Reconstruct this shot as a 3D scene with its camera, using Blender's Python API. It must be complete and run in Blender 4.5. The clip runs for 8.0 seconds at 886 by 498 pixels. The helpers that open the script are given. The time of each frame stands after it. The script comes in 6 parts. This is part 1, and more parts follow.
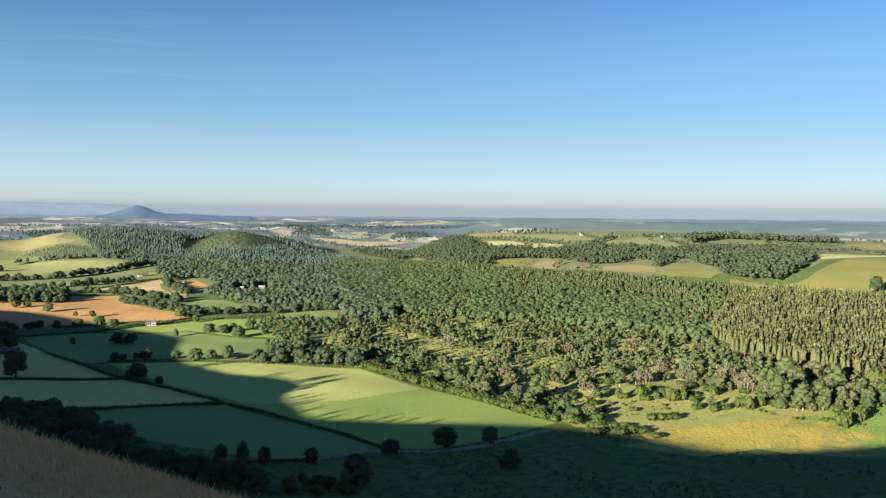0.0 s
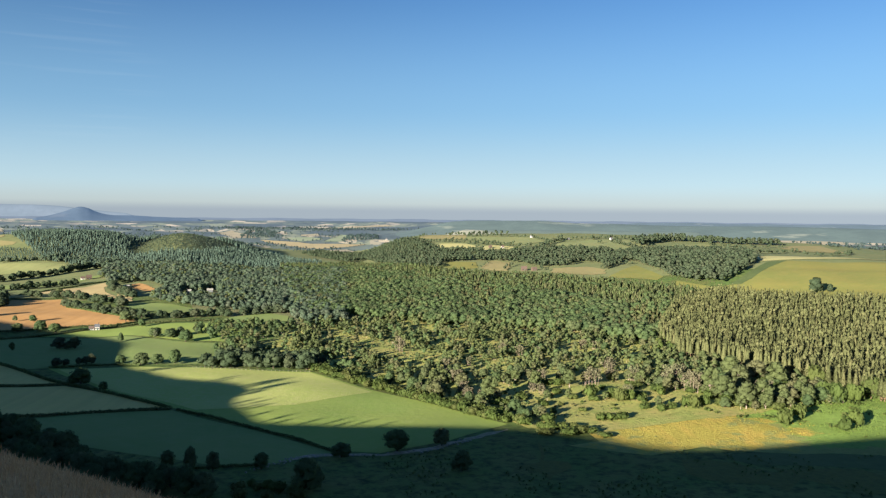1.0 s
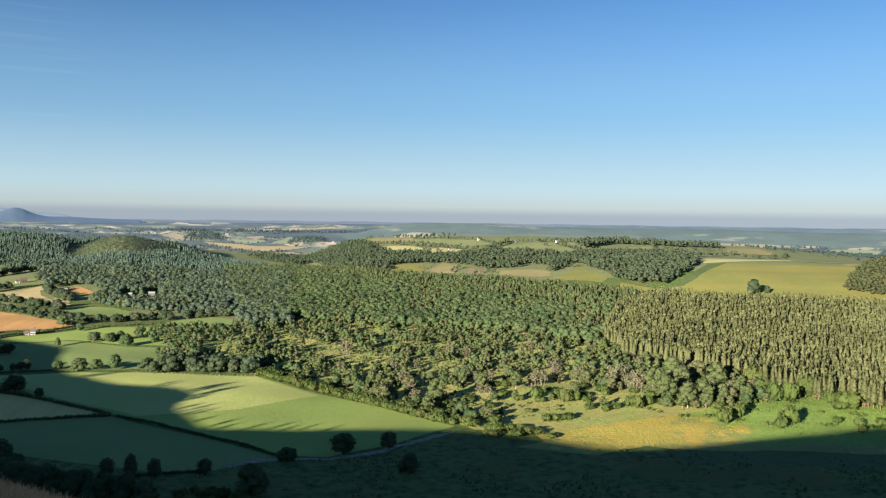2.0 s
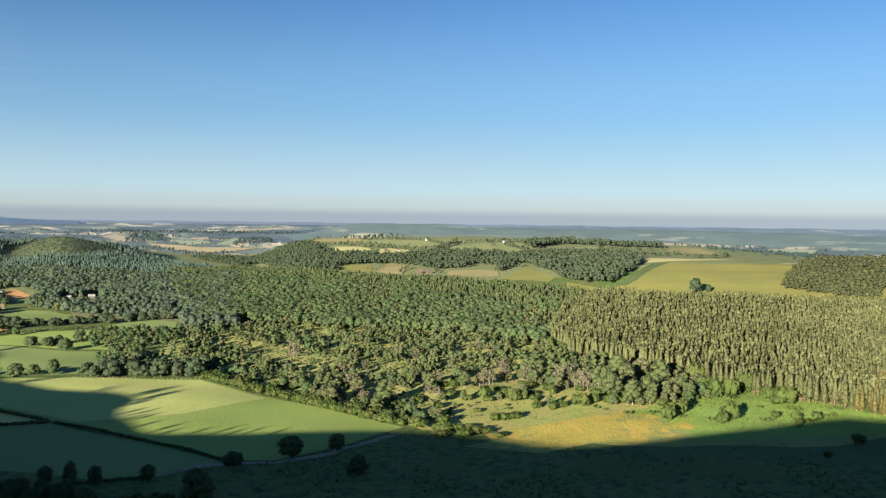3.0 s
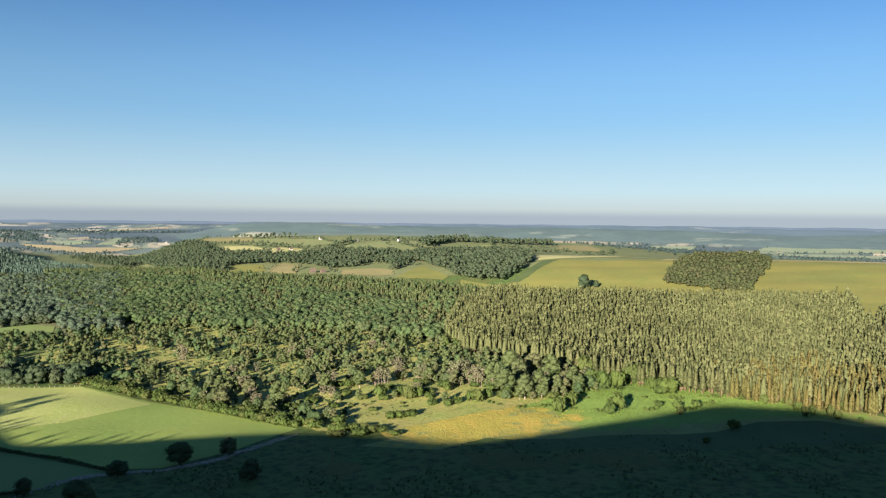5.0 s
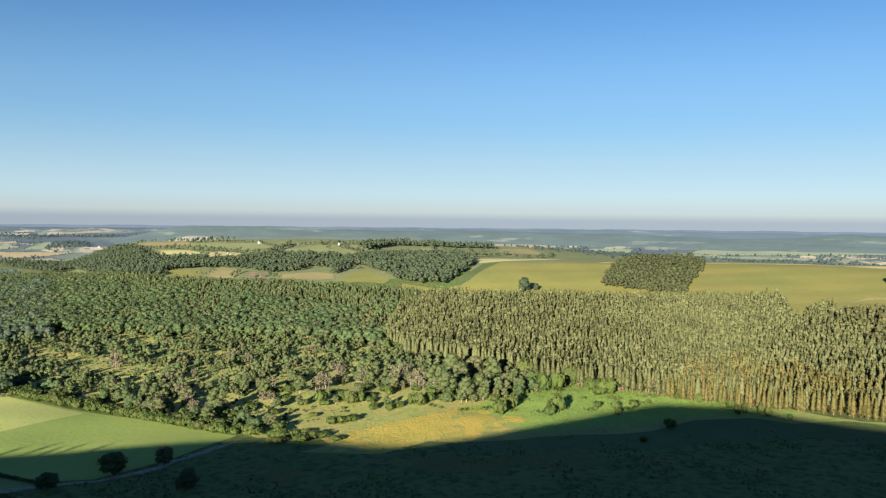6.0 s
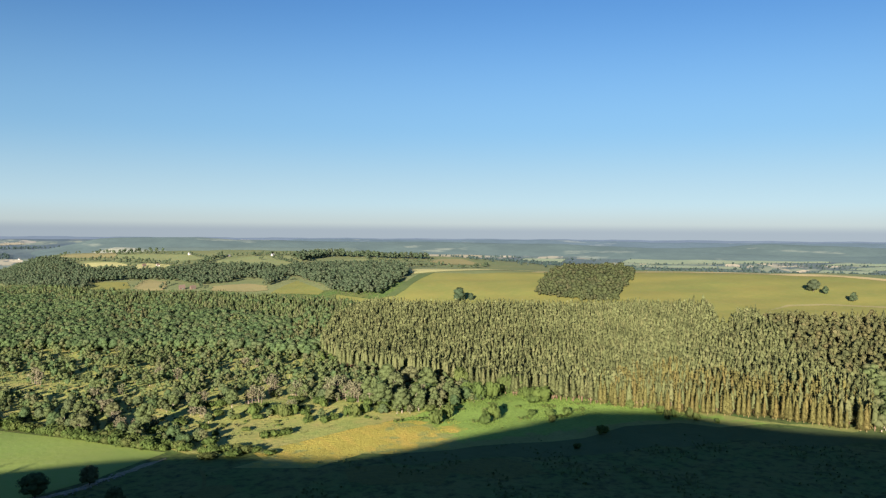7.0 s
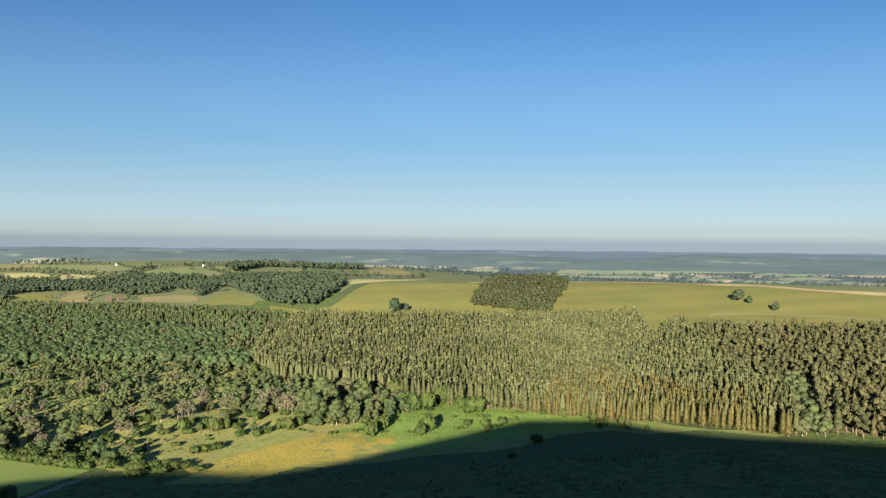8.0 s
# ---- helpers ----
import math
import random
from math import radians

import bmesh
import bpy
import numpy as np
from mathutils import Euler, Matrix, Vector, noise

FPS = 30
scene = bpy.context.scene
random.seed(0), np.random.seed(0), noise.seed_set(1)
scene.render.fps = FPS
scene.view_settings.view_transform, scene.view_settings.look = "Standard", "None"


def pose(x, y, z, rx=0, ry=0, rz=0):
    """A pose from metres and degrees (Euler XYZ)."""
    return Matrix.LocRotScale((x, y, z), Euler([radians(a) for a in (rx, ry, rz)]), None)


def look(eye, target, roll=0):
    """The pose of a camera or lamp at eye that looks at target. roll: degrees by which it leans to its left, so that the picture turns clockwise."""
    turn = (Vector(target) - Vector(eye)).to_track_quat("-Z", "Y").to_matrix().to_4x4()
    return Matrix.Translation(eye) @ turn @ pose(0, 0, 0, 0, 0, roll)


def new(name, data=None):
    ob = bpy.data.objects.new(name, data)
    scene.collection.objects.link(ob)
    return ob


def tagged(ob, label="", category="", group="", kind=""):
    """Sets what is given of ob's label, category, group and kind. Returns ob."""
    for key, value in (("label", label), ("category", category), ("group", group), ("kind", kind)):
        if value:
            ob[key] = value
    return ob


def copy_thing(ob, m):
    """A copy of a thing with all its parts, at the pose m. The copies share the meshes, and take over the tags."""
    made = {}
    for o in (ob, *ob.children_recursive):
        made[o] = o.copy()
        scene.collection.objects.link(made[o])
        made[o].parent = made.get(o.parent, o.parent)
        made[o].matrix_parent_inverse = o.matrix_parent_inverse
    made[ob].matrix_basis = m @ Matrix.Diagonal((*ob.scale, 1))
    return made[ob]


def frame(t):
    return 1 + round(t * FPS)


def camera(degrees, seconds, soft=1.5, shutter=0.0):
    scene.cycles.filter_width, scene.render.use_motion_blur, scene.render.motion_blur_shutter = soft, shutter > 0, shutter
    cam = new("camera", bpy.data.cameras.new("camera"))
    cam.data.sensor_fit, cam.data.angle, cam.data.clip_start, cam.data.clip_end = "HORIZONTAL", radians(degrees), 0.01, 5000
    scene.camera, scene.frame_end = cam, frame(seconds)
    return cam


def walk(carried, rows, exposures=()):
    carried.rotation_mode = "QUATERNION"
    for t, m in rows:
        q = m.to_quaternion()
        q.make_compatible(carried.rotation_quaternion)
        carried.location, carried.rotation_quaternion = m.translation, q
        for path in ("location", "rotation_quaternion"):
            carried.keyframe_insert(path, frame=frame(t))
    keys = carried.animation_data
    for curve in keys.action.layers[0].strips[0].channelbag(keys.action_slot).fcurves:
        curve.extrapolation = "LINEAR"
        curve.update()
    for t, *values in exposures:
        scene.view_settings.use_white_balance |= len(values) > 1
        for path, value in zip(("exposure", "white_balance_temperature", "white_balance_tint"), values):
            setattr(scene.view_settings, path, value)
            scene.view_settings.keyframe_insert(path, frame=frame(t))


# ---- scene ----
cam = camera(57.74, 8.0, 1.3)
EYE_Z = 120.0
# seconds, bearing to the right, tilt up, lean: held out at arm's length and swung round
SWING = [
    (0.0, 0.00, -2.59, 0.49),
    (0.5, 1.67, -2.52, 0.51),
    (1.0, 3.46, -2.40, 0.60),
    (1.5, 5.33, -2.27, 0.73),
    (3.0, 10.91, -2.09, 0.74),
    (3.5, 12.70, -2.10, 0.70),
    (4.0, 14.52, -2.12, 0.68),
    (4.5, 16.45, -2.13, 0.65),
    (6.0, 22.61, -1.81, 0.61),
    (6.5, 24.89, -1.46, 0.53),
    (7.0, 27.24, -1.03, 0.44),
    (7.5, 29.56, -0.60, 0.47),
    (8.0, 31.82, -0.24, 0.56),
]
walk(cam, [(t, pose(0.4 * math.sin(radians(b)), 0.4 * math.cos(radians(b)), EYE_Z, 90 + tilt, 0, -b) @ pose(0, 0, 0, 0, 0, lean)) for t, b, tilt, lean in SWING],
     [(0.0, 2.25), (1.5, 2.14), (4.5, 2.15), (6.5, 2.13), (8.0, 1.98)])

# ---- light ----
SUN_AZ, SUN_EL = radians(41.0), radians(11.8)      # shadows fall towards SUN_AZ (clockwise from +y)
sun = new("sun", bpy.data.lights.new("sun", "SUN"))
sun.data.energy, sun.data.angle, sun.data.color = 4.4, radians(0.55), (1.0, 0.90, 0.74)
sun.matrix_world = look((-400 * math.sin(SUN_AZ), -400 * math.cos(SUN_AZ), 84 + 120), (0, 0, 120))
world = bpy.data.worlds.new("evening_sky")
scene.world = world
world.use_nodes = True
wn, wl = world.node_tree.nodes, world.node_tree.links
sky = wn.new("ShaderNodeTexSky")
sky.sky_type, sky.sun_disc = "NISHITA", False
sky.sun_elevation, sky.sun_rotation = SUN_EL, SUN_AZ + math.pi
sky.altitude, sky.air_density, sky.dust_density, sky.ozone_density = 300, 1.0, 0.3, 3.0


def sky_mix(fac, a, b, mode="MIX"):
    n = wn.new("ShaderNodeMix")
    n.data_type, n.blend_type, n.clamp_factor = "RGBA", mode, True
    for at, v in ((0, fac), (6, a), (7, b)):
        if isinstance(v, (float, tuple)):
            n.inputs[at].default_value = v
        else:
            wl.new(v, n.inputs[at])
    return n.outputs[2]


def sky_band(v, lo, hi):
    n = wn.new("ShaderNodeMapRange")
    n.interpolation_type = "SMOOTHSTEP"
    wl.new(v, n.inputs[0])
    n.inputs[1].default_value, n.inputs[2].default_value, n.inputs[3].default_value, n.inputs[4].default_value = lo, hi, 1, 0
    return n.outputs[0]


# clear evening air: bluer overhead, a pale veil of haze low down and a dusty line along the horizon
way = wn.new("ShaderNodeTexCoord")
up = wn.new("ShaderNodeSeparateXYZ")
wl.new(way.outputs["Generated"], up.inputs[0])
air = sky_mix(1.0, sky.outputs[0], (0.303, 0.446, 0.596, 1), "MULTIPLY")
air = sky_mix(sky_band(up.outputs[2], 0.0, 0.305), air, (1.449, 2.598, 3.674, 1))
air = sky_mix(sky_band(up.outputs[2], -0.02, 0.135), air, (2.86, 3.62, 3.70, 1))
air = sky_mix(sky_band(up.outputs[2], 0.006, 0.042), air, (2.48, 2.84, 2.86, 1))
air = sky_mix(sky_band(up.outputs[2], 0.003, 0.015), air, (1.80, 2.12, 2.42, 1))
# a few thin wisps of cloud low over the lone hill
stretch = wn.new("ShaderNodeMapping")
stretch.inputs["Scale"].default_value = (2.2, 2.2, 60)
wl.new(way.outputs["Generated"], stretch.inputs[0])
wisp = wn.new("ShaderNodeTexNoise")
wisp.inputs["Scale"].default_value, wisp.inputs["Detail"].default_value = 2.6, 3.0
wl.new(stretch.outputs[0], wisp.inputs["Vector"])
thin = wn.new("ShaderNodeMapRange")
wl.new(wisp.outputs[0], thin.inputs[0])
thin.inputs[1].default_value, thin.inputs[2].default_value, thin.inputs[4].default_value = 0.56, 0.74, 0.05
west = wn.new("ShaderNodeVectorMath")
west.operation = "DOT_PRODUCT"
west.inputs[1].default_value = (math.sin(radians(-26)), math.cos(radians(-26)), 0.14)
wl.new(way.outputs["Generated"], west.inputs[0])
here = wn.new("ShaderNodeMapRange")
wl.new(west.outputs["Value"], here.inputs[0])
here.inputs[1].default_value, here.inputs[2].default_value = 0.992, 1.0
veil = wn.new("ShaderNodeMath")
veil.operation = "MULTIPLY"
wl.new(thin.outputs[0], veil.inputs[0])
wl.new(here.outputs[0], veil.inputs[1])
air = sky_mix(veil.outputs[0], air, (3.1, 3.7, 4.2, 1))
# the air towards and opposite the sun sends more light than the air to either side
east = wn.new("ShaderNodeVectorMath")
east.operation = "DOT_PRODUCT"
east.inputs[1].default_value = (math.sin(SUN_AZ + 0.25), math.cos(SUN_AZ + 0.25), 0)
wl.new(way.outputs["Generated"], east.inputs[0])
both = wn.new("ShaderNodeMath")
both.operation = "POWER"
wl.new(east.outputs["Value"], both.inputs[0])
both.inputs[1].default_value = 2.0
more = wn.new("ShaderNodeMapRange")
wl.new(both.outputs[0], more.inputs[0])
more.inputs[3].default_value, more.inputs[4].default_value = 0.94, 1.10
grey = wn.new("ShaderNodeCombineColor")
for at in range(3):
    wl.new(more.outputs[0], grey.inputs[at])
air = sky_mix(1.0, air, grey.outputs[0], "MULTIPLY")
wl.new(air, wn["Background"].inputs[0])
wn["Background"].inputs[1].default_value = 0.05

# ---- materials ----
def node(nt, kind, **sets):
    n = nt.nodes.new(kind)
    for k, v in sets.items():
        n.inputs[k.replace("_", " ")].default_value = v
    return n


def start(name):
    m = bpy.data.materials.new(name)
    m.use_nodes = True
    nt = m.node_tree
    b = nt.nodes["Principled BSDF"]
    b.inputs["Specular IOR Level"].default_value = 0.15
    return m, nt, b


def mixed(nt, fac, a, b, mode="MIX"):
    n = nt.nodes.new("ShaderNodeMix")
    n.data_type, n.blend_type = "RGBA", mode
    for slot, v in ((0, fac), (6, a), (7, b)):
        if isinstance(v, (int, float)):
            n.inputs[slot].default_value = v
        elif isinstance(v, tuple):
            n.inputs[slot].default_value = (*v, 1)
        else:
            nt.links.new(v, n.inputs[slot])
    return n.outputs[2]


def calc(nt, op, a, b=0.0):
    n = nt.nodes.new("ShaderNodeMath")
    n.operation = op
    for slot, v in ((0, a), (1, b)):
        if isinstance(v, (int, float)):
            n.inputs[slot].default_value = v
        else:
            nt.links.new(v, n.inputs[slot])
    return n.outputs[0]


def band(nt, v, lo, hi):
    n = nt.nodes.new("ShaderNodeMapRange")
    nt.links.new(v, n.inputs[0])
    n.inputs[1].default_value, n.inputs[2].default_value = lo, hi
    return n.outputs[0]


def patches(nt, metres, detail=4, stretch=(1, 1, 1), turn=0.0):
    co = nt.nodes.new("ShaderNodeTexCoord")
    mp = nt.nodes.new("ShaderNodeMapping")
    mp.inputs["Scale"].default_value = stretch
    mp.inputs["Rotation"].default_value = (0, 0, turn)
    nt.links.new(co.outputs["Object"], mp.inputs[0])
    n = node(nt, "ShaderNodeTexNoise", Scale=1 / metres, Detail=detail, Roughness=0.6)
    nt.links.new(mp.outputs[0], n.inputs["Vector"])
    return n.outputs[0]


def turf(name, base, other, speck, big=45, small=3, amount=0.6, bump=0.5, lines=0.0, turn=0.0, rough=0.95):
    """Grass, crop or soil: two colours in broad patches, a third in small tufts; lines: metres between drilled or mown rows."""
    m, nt, b = start(name)
    col = mixed(nt, band(nt, patches(nt, big), 0.35, 0.65), base, other)
    col = mixed(nt, calc(nt, "MULTIPLY", band(nt, patches(nt, small, 5), 0.45, 0.72), amount), col, speck)
    if lines:
        row = patches(nt, lines, 2, (1, 0.02, 1), turn)
        col = mixed(nt, calc(nt, "MULTIPLY", band(nt, row, 0.45, 0.6), 0.35), col, tuple(c * 0.75 for c in base))
    nt.links.new(col, b.inputs["Base Color"])
    b.inputs["Roughness"].default_value = rough
    bp = node(nt, "ShaderNodeBump", Strength=bump, Distance=0.6)
    nt.links.new(patches(nt, small * 0.6, 6), bp.inputs["Height"])
    nt.links.new(bp.outputs[0], b.inputs["Normal"])
    return m


def leafage(name, base, light, other, thin=0.60, spread=0.2, grain=1.7):
    """Leaves: each plant has its own tone, each spray of leaves a little of its own."""
    m, nt, b = start(name)
    at = nt.nodes.new("ShaderNodeAttribute")
    at.attribute_name = "tone"
    oi = nt.nodes.new("ShaderNodeObjectInfo")
    geo = nt.nodes.new("ShaderNodeNewGeometry")
    own = calc(nt, "FRACT", calc(nt, "ADD", at.outputs["Fac"], oi.outputs["Random"]))
    col = mixed(nt, own, base, light)
    stand = band(nt, patches(nt, 55, 3), 0.40, 0.62)
    col = mixed(nt, calc(nt, "MULTIPLY", stand, 0.4), col, tuple(min(1.0, 1.32 * c) for c in light))
    deep = band(nt, patches(nt, 34, 3), 0.50, 0.38)
    col = mixed(nt, calc(nt, "MULTIPLY", deep, 0.55), col, tuple(c * 0.62 for c in base))
    kind = calc(nt, "FRACT", calc(nt, "MULTIPLY", own, 7.3))
    col = mixed(nt, calc(nt, "MULTIPLY", band(nt, kind, 0.55, 1.0), 0.8), col, other)
    col = mixed(nt, calc(nt, "MULTIPLY", geo.outputs["Random Per Island"], spread), col, tuple(c * 0.45 for c in base))
    # twigs, a metre or two across, with shade painted into the hollows between them
    spray = patches(nt, grain, 4)
    col = mixed(nt, calc(nt, "MULTIPLY", band(nt, spray, 0.54, 0.36), 0.28), col, tuple(c * 0.42 for c in base))
    nt.links.new(col, b.inputs["Base Color"])
    b.inputs["Roughness"].default_value = 0.8
    b.inputs["Specular IOR Level"].default_value = 0.12
    bp = node(nt, "ShaderNodeBump", Strength=0.4, Distance=grain * 0.5)
    nt.links.new(spray, bp.inputs["Height"])
    nt.links.new(bp.outputs[0], b.inputs["Normal"])
    tr = nt.nodes.new("ShaderNodeBsdfTranslucent")
    nt.links.new(col, tr.inputs[0])
    nt.links.new(bp.outputs[0], tr.inputs["Normal"])
    mx = nt.nodes.new("ShaderNodeMixShader")
    mx.inputs[0].default_value = thin
    nt.links.new(b.outputs[0], mx.inputs[1])
    nt.links.new(tr.outputs[0], mx.inputs[2])
    nt.links.new(mx.outputs[0], nt.nodes["Material Output"].inputs[0])
    return m


def plain(name, base, other, metres=0.6, rough=0.8, bump=0.2):
    m, nt, b = start(name)
    nt.links.new(mixed(nt, band(nt, patches(nt, metres, 6), 0.3, 0.7), base, other), b.inputs["Base Color"])
    b.inputs["Roughness"].default_value = rough
    bp = node(nt, "ShaderNodeBump", Strength=bump, Distance=0.05)
    nt.links.new(patches(nt, metres * 0.3, 6), bp.inputs["Height"])
    nt.links.new(bp.outputs[0], b.inputs["Normal"])
    return m


